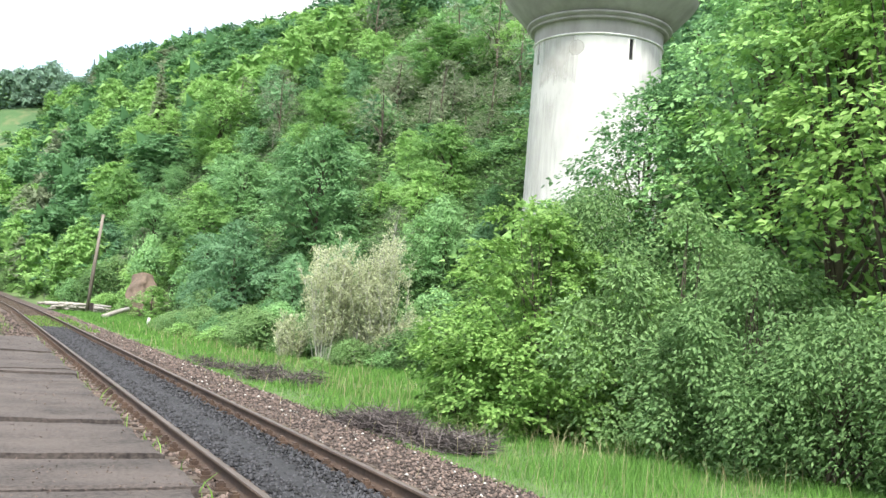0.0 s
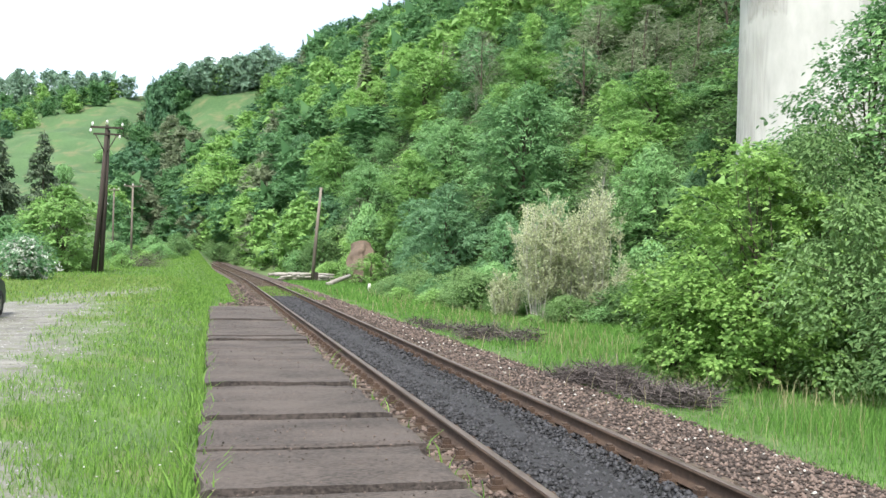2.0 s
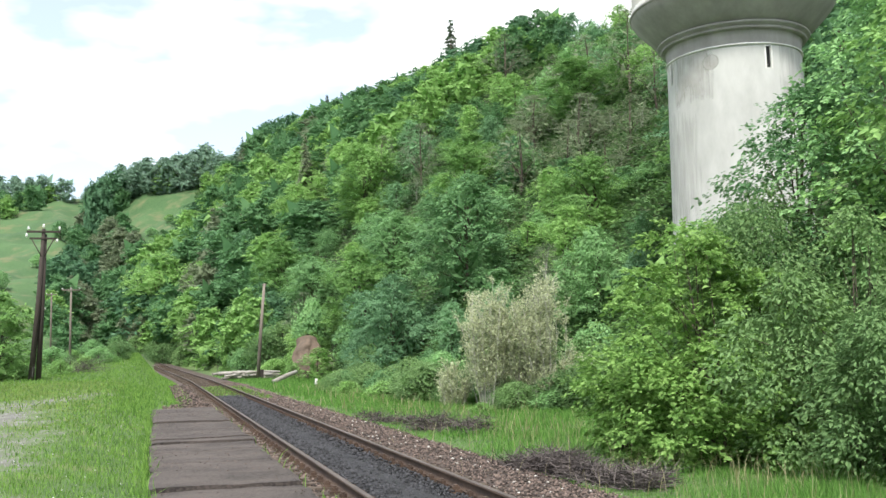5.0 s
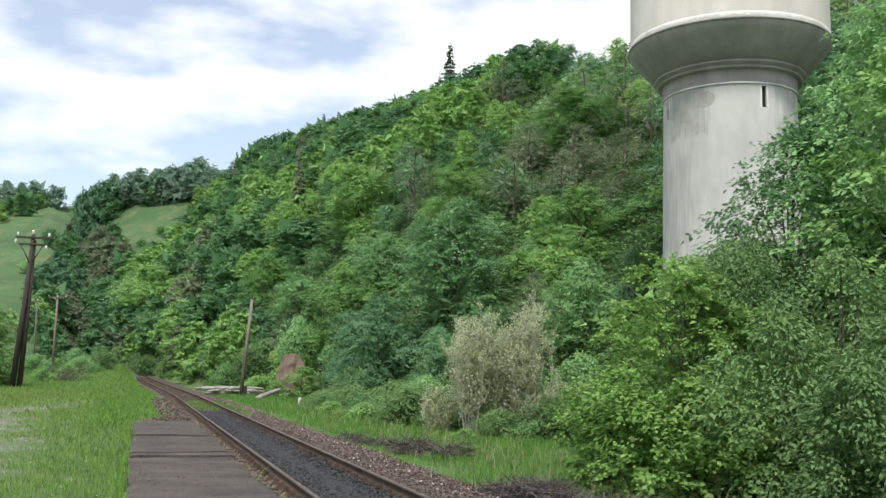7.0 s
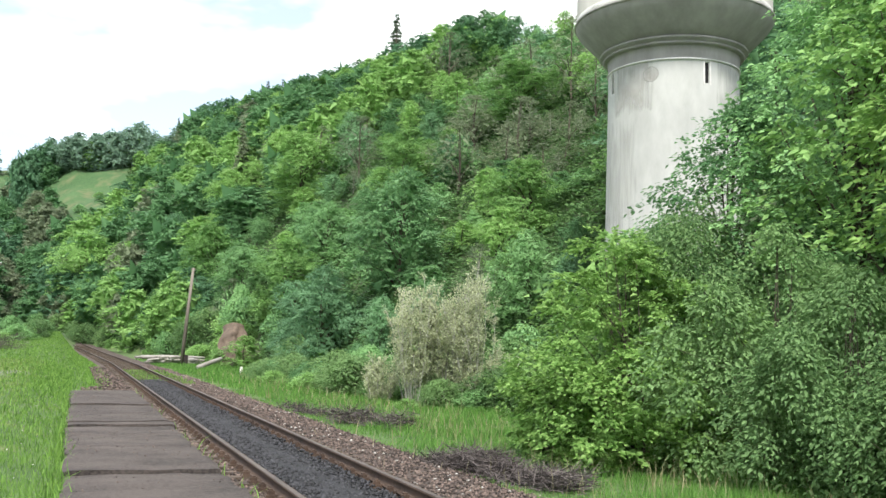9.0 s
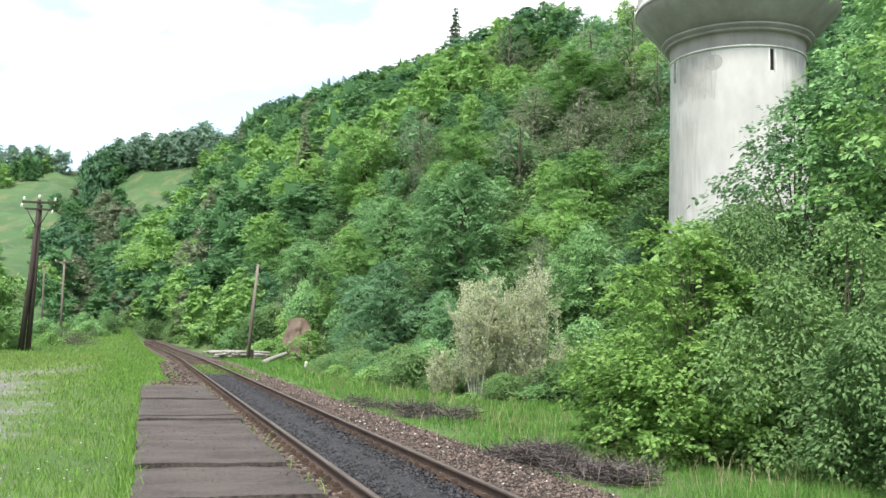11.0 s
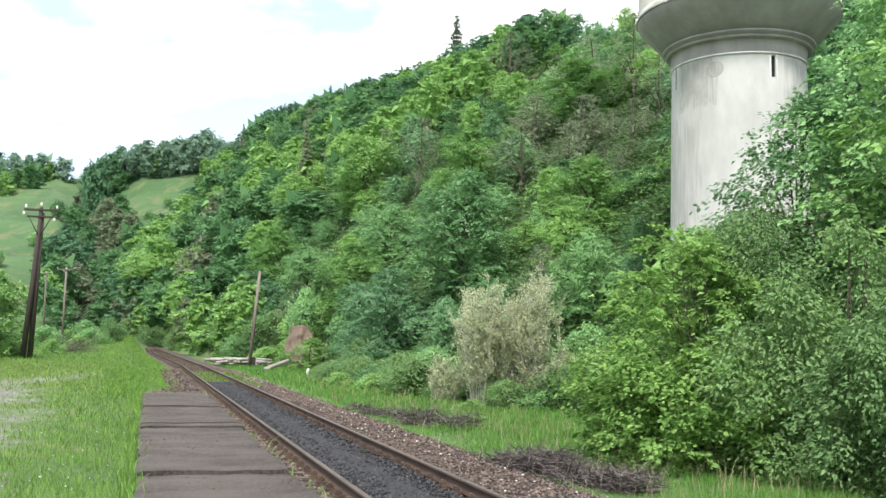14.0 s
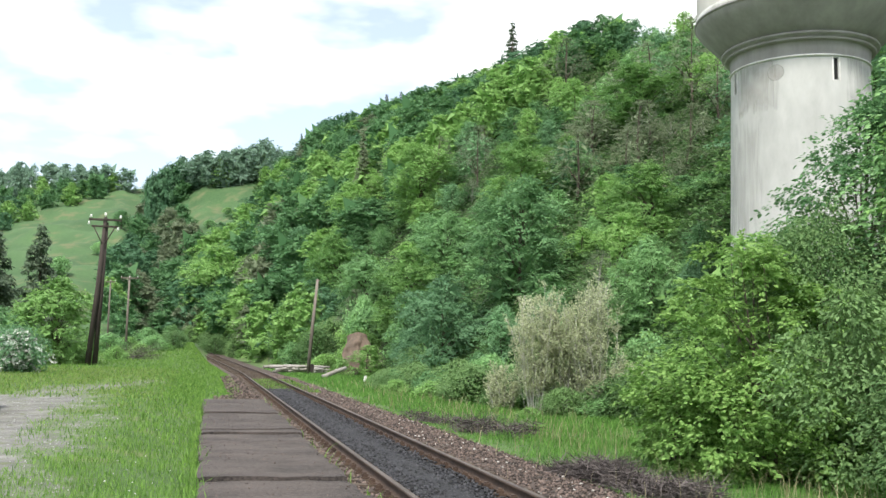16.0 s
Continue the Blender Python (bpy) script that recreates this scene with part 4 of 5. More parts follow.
# leafy herbs and seedlings over the floor of the woods
g = np.random.default_rng(29)
n = 150000
ht = g.uniform(0.3, 34, n)
toe, ridge = np.interp(ht, TURNS, TOES) + 3, np.interp(ht, TURNS, RIDGES)
hd = toe + (ridge - toe) * g.uniform(0, 1, n) ** 1.5
hx, hy = hd * np.sin(np.radians(ht)), hd * np.cos(np.radians(ht))
keep = (np.hypot(hx - TX, hy - TY) > 3.2) & ~((ht < 2.2) & (hd > 190)) & ~((np.abs(ht - 8.8) < 1.2) & (hd < 88))
hx, hy, hd = hx[keep], hy[keep], hd[keep]
n = len(hx)
tuft = np.array([noise.noise(Vector((a * 0.25, b * 0.25, 3.0))) for a, b in zip(hx, hy)])
hz = land(hx, hy) + g.uniform(0, 1, n) ** 1.4 * np.clip(0.5 + 1.0 * tuft, 0.15, 1.2)
way = np.stack([g.normal(0, 1, n), g.normal(-0.4, 1, n), g.uniform(-0.3, 0.6, n)], -1)
v, f = leaf_arrays(np.stack([hx, hy, hz], -1), way, 0.2 + hd / 420, g, 0.6)
tagged(new("wood_herbs", mesh_np("wood_herbs", v, f, LEAF_HERB)), "green herbs and seedlings covering the wood floor", "undergrowth", kind="stuff")

# undergrowth along the foot of the hill
rng = np.random.default_rng(31)
used = set()
t = -3.0
while t < 27:
    toe = float(np.interp(t, TURNS, TOES))
    for back in (0.5, 3.0, 5.5):
        if rng.uniform() < 0.8 and not 6.9 < t < 10.3:
            k = int(rng.choice(3, p=[0.45, 0.35, 0.2]))
            h = rng.uniform(0.7, 1.5) * (0.55 if t > 10.3 else 0.85)
            set_down(SHRUBS[k], t + rng.uniform(-0.5, 0.5), toe + back + rng.uniform(-1, 1), h, h * rng.uniform(0.9, 1.4), rng.uniform(0, 6.28), first=k not in used)
            used.add(k)
    t += math.degrees(2.4 / toe)
for t, d, k, h, w in ((6.6, 90, 0, 1.1, 1.3), (10.9, 76, 1, 1.4, 1.3), (8.0, 86, 0, 1.5, 1.5), (9.0, 87, 1, 1.6, 1.5), (8.5, 90, 0, 2.0, 1.8), (7.5, 80.8, 0, 0.95, 0.75), (7.95, 85.8, 0, 1.15, 0.8), (8.5, 86.0, 1, 1.2, 0.8), (9.1, 85.5, 0, 1.2, 0.9), (11.2, 79, 0, 0.9, 0.9), (8.7, 88, 1, 2.1, 1.3), (12.6, 44, 0, 0.55, 0.7), (14.2, 42, 2, 0.6, 0.8), (18.3, 32.9, 0, 0.25, 0.5), (20.3, 33.0, 2, 0.34, 0.6), (22.2, 32.9, 1, 0.3, 0.6), (15.4, 40, 0, 0.5, 0.8), (24.8, 40, 1, 1.1, 1.0),
                      (26.0, 36, 0, 1.2, 1.0), (20.3, 39, 0, 0.8, 1.0), (25.6, 32, 2, 0.7, 0.9), (-10.6, 78, 1, 1.6, 1.9), (-12.4, 70, 0, 1.5, 1.8), (-13.5, 62, 1, 1.3, 1.7), (-4.9, 82, 0, 0.8, 1.0), (-6.6, 76, 0, 1.0, 1.3),
                      (-5.2, 230, 1, 1.6, 2.0), (-6.0, 250, 1, 1.3, 1.7), (-4.4, 270, 0, 1.2, 1.6), (-8.0, 215, 1, 1.6, 2.0), (-3.6, 112, 0, 0.7, 1.0), (-3.0, 118, 1, 0.8, 1.2), (-2.3, 122, 0, 0.6, 1.1), (-1.9, 132, 2, 0.8, 1.2), (-3.3, 136, 1, 1.1, 1.4), (-2.5, 144, 0, 1.0, 1.5), (-1.8, 150, 1, 0.9, 1.4), (-4.3, 128, 0, 1.0, 1.3), (-5.3, 104, 1, 0.9, 1.3), (-5.0, 295, 1, 2.0, 2.2), (0.8, 255, 0, 1.1, 1.4), (-0.2, 245, 1, 0.9, 1.3)):
    set_down(SHRUBS[k], t, d, h, w, rng.uniform(0, 6.28))

g = np.random.default_rng(35)
for k in range(90):
    t = g.uniform(9.5, 24.5)
    d = float(np.interp(t, (10, 14, 18, 25), (54, 43, 37.5, 34.5))) * g.uniform(0.94, 1.07)
    h = g.uniform(0.22, 0.55)
    set_down(SHRUBS[int(g.choice([0, 0, 2, 2, 1]))], t, d, h, h * g.uniform(1.1, 1.8), g.uniform(0, 6.28))

# pale flowering willows on the verge
def wispy(seed, height, width, stems, label):
    """Thin upright stems, each with short rising twigs set with small pale leaves."""
    g = np.random.default_rng(seed)
    wood, pts, ways = [], [], []
    for k in range(stems):
        a, r = g.uniform(0, 6.28), width / 2 * math.sqrt(g.uniform(0.02, 1))
        h = height * g.uniform(0.72, 1.0) * (1 - 0.25 * (2 * r / width) ** 2)
        foot, tip = np.array([0.2 * r * math.cos(a), 0.2 * r * math.sin(a), -0.3]), np.array([r * math.cos(a), r * math.sin(a), h])
        bend = g.normal(0, 0.12, 3) * [1, 1, 0]
        s = np.linspace(0, 1, 6)[:, None]
        line_pts = foot + (tip - foot) * s + bend * np.sin(s * np.pi)
        wood.append(tube_arrays(line_pts, np.linspace(0.045 if k < 3 else 0.012, 0.006, 6), 4))
        for q in g.uniform(0.26, 1.0, 26):
            root = foot + (tip - foot) * q + bend * math.sin(q * math.pi)
            aa, L = g.uniform(0, 6.28), g.uniform(0.25, 0.6) * (1.15 - 0.5 * q)
            end = root + np.array([0.55 * L * math.cos(aa), 0.55 * L * math.sin(aa), 0.8 * L])
            wood.append(tube_arrays([root, end], [0.007, 0.003], 3))
            u = g.uniform(0.1, 1.05, 12)[:, None]
            pts.append(root + (end - root) * u + g.normal(0, 0.055, (12, 3)))
            ways.append((end - root)[None] / L + g.normal(0, 0.55, (12, 3)))
    v, f = leaf_arrays(np.concatenate(pts), np.concatenate(ways), 0.09, g, 0.5)
    ob = thing("pale_willow", label, "shrub", group="pale willows")
    part("trunk", mesh_np("trunk", *joined(wood), PALE_BARK), PALE_BARK, ob)
    part("crown", mesh_np("crown", v, f, LEAF_PALE), LEAF_PALE, ob)
    return ob


for t, d, h, w, n, seed in ((18.6, 34.0, 4.9, 2.0, 34, 301), (20.2, 34.6, 4.3, 2.0, 26, 302), (21.8, 34.0, 5.0, 2.1, 34, 303), (16.6, 35.0, 1.7, 1.2, 10, 304), (23.9, 34.5, 2.2, 1.3, 10, 305)):
    set_down(wispy(seed, h, w, n, "thin pale grey willow shrub with catkins on bare stems"), t, d, first=True)

# broad-leaved bush by the line, and the shrubs and trees behind it
NEAR_PLANTS = [
    ("hazel_bush", "broad hazel bush with bright fresh leaves", "bush", LEAF_BUSH, 30.6, 18.2, 4.6, 4.7, 0.0, 190, 16, 0.09, 0.03, 5, dict(sprays=9, droop=0.35, clump=0.42, wide=0.7, lobes=[(0.1, 0.4, 1.0, 0.62), (-0.75, 0.3, 0.84, 0.5), (1.2, -0.2, 0.8, 0.55), (-0.2, -0.7, 0.5, 0.6), (-0.95, -0.3, 0.42, 0.42), (0.8, 1.0, 0.95, 0.5)]), 401),
    ("hazel_bush", "smaller hazel bush with bright fresh leaves", "bush", LEAF_BUSH, 26.8, 19.2, 1.8, 1.7, 0.0, 50, 11, 0.11, 0.02, 4, dict(sprays=9, clump=0.42, wide=0.7), 402),
    ("willow_bush", "tall grey-green willow bush with narrow leaves", "bush", LEAF_WILLOW, 34.3, 20.2, 5.0, 3.5, 0.1, 150, 100, 0.095, 0.03, 6, dict(flat=0.9, clump=0.32, wide=0.45, peak=0.5), 403),
    ("willow_bush", "tall grey-green willow bush with narrow leaves", "bush", LEAF_WILLOW, 39.0, 17.2, 4.3, 3.6, 0.0, 150, 110, 0.092, 0.025, 6, dict(flat=0.7, clump=0.36, wide=0.5, lobes=[(0, 0, 1, 0.75), (-1.2, 0.2, 0.75, 0.6), (1.2, 0, 0.85, 0.6), (0.2, -0.9, 0.55, 0.6)]), 404),
    ("willow_bush", "grey-green willow bush with pale new shoots", "bush", LEAF_WILLOW, 42.8, 16.0, 3.4, 3.6, 0.0, 140, 110, 0.09, 0.025, 6, dict(flat=0.7, clump=0.38, wide=0.5, lobes=[(0, 0, 1, 0.7), (-1.3, -0.2, 0.7, 0.55), (1.2, 0.2, 0.9, 0.6), (0.3, -0.8, 0.5, 0.6)]), 405),
    ("willow_bush", "low grey-green willow bush at the verge", "bush", LEAF_WILLOW, 47.6, 15.2, 2.4, 3.4, 0.05, 90, 80, 0.095, 0.035, 6, dict(flat=0.8, clump=0.3, wide=0.42), 406),
    ("willow_bush", "low grey-green willow bush at the verge", "bush", LEAF_WILLOW, 52.5, 14.6, 3.0, 3.4, 0.05, 90, 80, 0.095, 0.035, 6, dict(flat=0.8, clump=0.3, wide=0.42), 407),
    ("hornbeam_tree", "young hornbeam tree with layered fresh leaves", "tree", LEAF_BEECH, 37.0, 21.6, 7.7, 4.0, 0.5, 130, 12, 0.11, 0.07, 1, dict(sprays=11, clump=0.36, droop=0.4), 408),
    ("ash_tree", "tall ash tree in mid-green leaf", "tree", LEAF_BEECH, 42.6, 21.2, 10.0, 4.4, 0.6, 150, 12, 0.12, 0.1, 1, dict(sprays=10, clump=0.34, peak=0.5), 409),
    ("maple_tree", "tall maple tree with broad drooping leaves", "tree", LEAF_LIME, 46.8, 19.6, 10.5, 4.8, 0.8, 140, 11, 0.15, 0.12, 1, dict(sprays=8, clump=0.34, peak=0.5, wide=0.7), 410),
    ("maple_tree", "tall maple tree with bright drooping leaves", "tree", LEAF_BUSH, 51.0, 17.8, 10.0, 5.0, 1.6, 140, 11, 0.15, 0.12, 1, dict(sprays=8, clump=0.36, peak=0.5, wide=0.7), 411),
    ("field_maple_tree", "shaded mid-green maple tree", "tree", LEAF_BEECH, 49.0, 22.6, 9.0, 5.0, 0.3, 130, 11, 0.15, 0.1, 1, dict(sprays=8, clump=0.34, wide=0.7), 412),
    ("field_maple_tree", "shaded mid-green maple tree", "tree", LEAF_BEECH, 44.0, 25.5, 9.5, 5.0, 0.3, 120, 11, 0.15, 0.1, 1, dict(sprays=8, clump=0.34, wide=0.7), 413),
    ("light_green_tree", "round light green tree beside the twin pole", "tree", LEAF_LIME, -8.0, 72.0, 6.2, 5.0, 0.1, 90, 12, 0.2, 0.1, 1, dict(sprays=12, clump=0.36), 414),
]
for name, lab, cat, mat, t, d, h, w, low, cl, lv, lf, trunk, stems, shape, seed in NEAR_PLANTS:
    shape = dict(shape, kite=d < 40, fill=2) if "sprays" in shape else dict(shape, fill=1, loose=0.55)
    ob = plant(name, lab, cat, mat, BARK, seed, h, w, low, cl, lv if "sprays" in shape else int(lv * 1.5), lf, trunk, 44, stems=stems, foot=0.4, **shape)
    set_down(ob, t, d, first=True)

# blossoming bush behind the car
ob = plant("blossom_bush", "green bush covered with white blossom", "bush", LEAF_DARK, BARK, 430, 2.4, 3.4, 0.05, 70, 45, 0.13, 0.03, 20, stems=5, foot=0.4, flat=0.7)
g = np.random.default_rng(431)
c, (v, f) = crown_shape(g, 2.45, 3.5, 0.1, 40, 18, 0.13, flat=0.5, full=0.85, clump=0.13)
part("blossom", mesh_np("blossom", v, f, BLOSSOM), BLOSSOM, ob, "clusters of white blossom")
set_down(ob, -9.9, 56, first=True)


def spruce(seed, height, width, turn, d, label, arms_each=7, step=0.045, material=NEEDLES):
    """A spire of whorled drooping branches."""
    g = np.random.default_rng(seed)
    pts, ways, arms = [], [], []
    h = 0.06
    while h < 0.98:
        reach = width / 2 * (1 - h) ** 0.85
        for a in g.uniform(0, 6.28, arms_each):
            r = reach * g.uniform(0.6, 1.1)
            tip = np.array([r * math.cos(a), r * math.sin(a), height * h - 0.25 * r])
            root = np.array([0, 0, height * h])
            arms.append(tube_arrays([root, (root + tip) / 2 + [0, 0, 0.05 * r], tip], [0.03, 0.02, 0.008], 3))
            m = max(6, int(r * 40))
            s = g.uniform(0.15, 1, m)[:, None]
            p = root + (tip - root) * s + g.normal(0, 0.05 * width * 0.3, (m, 3))
            pts.append(p)
            ways.append((tip - root)[None] * 0.7 / max(r, 0.1) + g.normal(0, 0.5, (m, 3)) + [0, 0, -0.35])
        h += step
    v, f = leaf_arrays(np.concatenate(pts), np.concatenate(ways), min(width * 0.09, 0.4), g, 0.45)
    ob = thing("spruce_tree", label, "spruce")
    part("trunk", mesh_np("trunk", *joined([tube_arrays([(0, 0, -0.6), (0, 0, height * 0.5), (0, 0, height)], [height * 0.016, height * 0.01, 0.02], 7)] + arms), BARK), BARK, ob)
    part("crown", mesh_np("crown", v, f, material), material, ob)
    return set_down(ob, turn, d, first=True)


spruce(501, 11.5, 8.0, -11.2, 98, "dark spruce tree in the valley")
spruce(502, 13.5, 8.5, -9.0, 110, "tall dark spruce tree in the valley")
spruce(503, 166 * math.tan(radians(19.1)) + 1.8 - float(land(*polar(17.1, 166))), 5.2, 17.1, 166, "lone thin spruce standing above the ridge", 5, 0.042)
spruce(504, 226 * math.tan(radians(14.8)) + 1.8 - float(land(*polar(9.7, 226))), 3.4, 9.7, 226, "small spruce on the ridge line")
spruce(505, 224 * math.tan(radians(15.0)) + 1.8 - float(land(*polar(10.55, 224))), 3.2, 10.55, 224, "small spruce on the ridge line")
spruce(506, 280 * math.tan(radians(12.4)) + 1.8 - float(land(*polar(4.8, 280))), 2.8, 4.8, 280, "small spruce on the far ridge")
spruce(507, 150 * math.tan(radians(12.6)) + 1.8 - float(land(*polar(8.4, 150))), 4.4, 8.4, 150, "dark brownish conifer in the wood", 7, 0.045, LEAF_BROWN)


# ---- grass and gravel ----
def gravel_mask(x, y):
    """Above zero where the yard is bare gravel."""
    wob = np.vectorize(lambda a, b: noise.noise(Vector((a * 0.8, b * 0.5, 4.0))))(x, y) * 0.9 + np.vectorize(lambda a, b: noise.noise(Vector((a * 3, b * 2.2, 9.0))))(x, y) * 0.35
    near = np.minimum(-0.75 - 0.22 * (y - 6) - x, 10.3 - y)
    yard = np.minimum(np.minimum(-2.55 - 0.07 * np.clip(y - 14, 0, 40) - x, y - 12.2), 33 - y)
    rut = np.minimum(0.6 - np.abs(x + 6.0 - 0.28 * (y - 33)), np.minimum(47 - y, y - 28)) * 0.5
    edge_rut = np.minimum(0.55 - np.abs(x + 2.9 + 0.09 * (y - 20)), np.minimum(40 - y, y - 17)) * 0.5 - 0.12
    return np.maximum(np.maximum(near, yard * 0.7), np.maximum(rut, edge_rut)) + wob * 0.75


def yard_material():
    """Gravel that gives way to grassy soil where the yard is grown over."""
    m = GRAVEL.copy()
    t = m.node_tree
    bsdf = t.nodes["Principled BSDF"]
    gravel_colour = bsdf.inputs["Base Color"].links[0].from_socket
    worn, where = t.nodes.new("ShaderNodeAttribute"), t.nodes.new("ShaderNodeNewGeometry")
    worn.attribute_name = "bare"
    ragged = node(t, "ShaderNodeTexNoise", Scale=3.5, Detail=7.0, Roughness=0.75)
    t.links.new(where.outputs["Position"], ragged.inputs["Vector"])
    add = t.nodes.new("ShaderNodeMath")
    add.operation = "MULTIPLY_ADD"
    add.inputs[1].default_value = 2.4
    t.links.new(ragged.outputs["Fac"], add.inputs[0])
    t.links.new(worn.outputs["Fac"], add.inputs[2])
    cut = t.nodes.new("ShaderNodeValToRGB")
    cut.color_ramp.elements[0].position, cut.color_ramp.elements[1].position = 0.35, 0.6
    third = t.nodes.new("ShaderNodeMath")
    third.operation = "MULTIPLY"
    third.inputs[1].default_value = 0.4
    t.links.new(add.outputs[0], third.inputs[0])
    t.links.new(third.outputs[0], cut.inputs[0])
    mix = t.nodes.new("ShaderNodeMixRGB")
    mix.inputs[1].default_value = (0.085, 0.135, 0.038, 1)
    t.links.new(cut.outputs[0], mix.inputs[0])
    t.links.new(gravel_colour, mix.inputs[2])
    t.links.new(mix.outputs[0], bsdf.inputs["Base Color"])
    return m


YARD_GROUND = yard_material()
YARD_STONE = surface("grey gravel stone", (0.16, 0.155, 0.15), (0.42, 0.415, 0.41), 9.0, 0.9, 0.3, spread=0.3)
xs = np.arange(-10, -0.6, 0.07)
ys = np.arange(4.5, 48, 0.12)
mx, my = np.meshgrid(xs, ys, indexing="ij")
bare = gravel_mask(mx, my)
keep = bare > -0.7
vid = np.arange(mx.size).reshape(mx.shape)
cell = keep[:-1, :-1] & keep[1:, 1:] & keep[1:, :-1] & keep[:-1, 1:]
i, j = np.nonzero(cell)
f = np.stack([vid[i, j], vid[i + 1, j], vid[i + 1, j + 1], vid[i, j + 1]], -1)
v = np.stack([mx, my, land(mx, my) + 0.018 - 0.12 * smooth01((-0.25 - bare) / 0.4)], -1).reshape(-1, 3)
yard = new("gravel_yard", mesh_np("gravel_yard", v, f, YARD_GROUND))
yard.data.attributes.new("bare", "FLOAT", "POINT").data.foreach_set("value", bare.ravel().astype(np.float32))
tagged(yard, "patchy grey gravel yard worn into the grass", "gravel", kind="structure")
n = 7000
rng = np.random.default_rng(41)
sx, sy = rng.uniform(-9, -0.7, n), near_far(rng, n, 5.0, 34)
ok = gravel_mask(sx, sy) > -0.15
sx, sy = sx[ok], sy[ok]
s = stones("gravel_stones", sx, sy, land(sx, sy) + 0.02, rng.uniform(0.007, 0.02, len(sx)) * (1 + sy / 60), YARD_STONE, rng)
tagged(s, "loose grey gravel stones of the yard", "gravel", kind="stuff")


def blades(name, x, y, height, width, material, rng, lean=0.35, z=None):
    n = len(x)
    z = land(x, y) if z is None else z
    a = rng.uniform(0, 6.28, n)
    h = height * rng.uniform(0.5, 1.3, n)
    w = width * rng.uniform(0.7, 1.3, n)
    lx, ly = rng.normal(0, lean, n) * h, rng.normal(0, lean, n) * h
    ca, sa = np.cos(a) * w / 2, np.sin(a) * w / 2
    p = np.stack([x, y, z - 0.01], -1)
    v = np.stack([p + np.stack([ca, sa, 0 * ca], -1), p - np.stack([ca, sa, 0 * ca], -1),
                  p + np.stack([lx * 0.35 - ca * 0.8, ly * 0.35 - sa * 0.8, h * 0.6], -1), p + np.stack([lx * 0.35 + ca * 0.8, ly * 0.35 + sa * 0.8, h * 0.6], -1),
                  p + np.stack([lx, ly, h], -1)], 1)
    f = np.array([(0, 1, 2), (0, 2, 3), (3, 2, 4)])[None] + (np.arange(n) * 5)[:, None, None]
    return new(name, mesh_np(name, v.reshape(-1, 3), f.reshape(-1, 3), material))


rng = np.random.default_rng(43)
n = 120000
y = near_far(rng, n, 4.5, 66)
x = rng.uniform(-11, -0.02, n) * np.clip(0.35 + y / 30, 0, 1.2)
worn = (x < -2.3) & (y > 15)
ok = (gravel_mask(x, y) < np.where(worn, rng.uniform(-0.75, 0.45, n), rng.uniform(-0.1, 0.45, n))) & ~((x > -0.12) & (y < 33.9))
x, y = x[ok], y[ok]
size = np.clip(y / 20, 0.7, 2.2)
clump = np.array([noise.noise(Vector((a * 0.7, b * 0.7, 2.0))) for a, b in zip(x, y)])
trodden = (rng.uniform(0, 1, len(x)) < 0.12 + 0.75 * smooth01((y - 17) / 14) * smooth01((-0.9 - x) / 2.5))
tall = (0.12 + 0.07 * clump) * (0.9 + 0.1 * size)
for name, mat, lab, pick, low in (("grass", BLADES, "bright green meadow grass beside the platform", ~trodden, 1.0), ("turf", TURF_BLADES, "short yellowish trodden turf of the yard", trodden, 0.62)):
    tagged(blades(name, x[pick], y[pick], tall[pick] * low, 0.013 * size[pick], mat, rng), lab, "grass", kind="stuff")
n = 95000
y = near_far(rng, n, 7, 100)
x = track_x(y) + 2.75 + 6.2 * rng.uniform(0, 1, n) * np.clip(0.8 + y / 70, 0, 2)
ok = np.hypot(x, y) < np.interp(np.degrees(np.arctan2(x, y)), TURNS, TOES) + 3
x, y = x[ok], y[ok]
size = np.clip(y / 16, 0.7, 4)
clump = np.array([noise.noise(Vector((a * 0.6, b * 0.5, 5.0))) for a, b in zip(x, y)])
edge = np.clip((x - track_x(y) - 2.7) / 1.2, 0.35, 1)
tagged(blades("verge_grass", x, y, (0.17 + 0.20 * clump) * edge * (0.9 + 0.08 * size), 0.011 * size, VERGE_BLADES, rng), "lush green grass on the verge of the line", "grass", kind="stuff")
n = 1500
y = near_far(rng, n, 9, 60)
x = track_x(y) + rng.normal(4.4, 1.1, n) * (1 + y / 120)
tagged(blades("dry_stalks", x, y, 0.42, 0.008 * np.clip(y / 16, 0.8, 3), STRAW, rng, 0.25), "dry pale grass stalks in the verge", "dry grass", kind="stuff")
n = 52000
y = rng.uniform(33, 165, n)
x = track_x(y) - 1.7 - 22 * rng.uniform(0, 1, n) ** 1.6
x = np.where(y < 44, np.minimum(x, track_x(y) - 2.3), x)
near_pole = (y < 62) & (x < -1.5) & (rng.uniform(0, 1, n) < 0.8)
tagged(blades("trackside_grass", x[~near_pole], y[~near_pole], 0.19, 0.032, BLADES, rng, 0.4), "tall grass along the far line", "grass", kind="stuff")
tagged(blades("turf", x[near_pole], y[near_pole], 0.11, 0.032, TURF_BLADES, rng, 0.4), "short yellowish turf before the power pole", "grass", kind="stuff")
n = 1500
y = rng.uniform(44, 62, n)
x = track_x(y) + rng.uniform(-0.65, 1.8, n)
tagged(blades("weeds_in_track", x, y, 0.14, 0.04, BLADES, rng, 0.5, z=rise(y) - 0.2), "green weeds growing between the rails", "weeds", kind="stuff")
n = 900
y, x = near_far(rng, n, 6.5, 34), 0
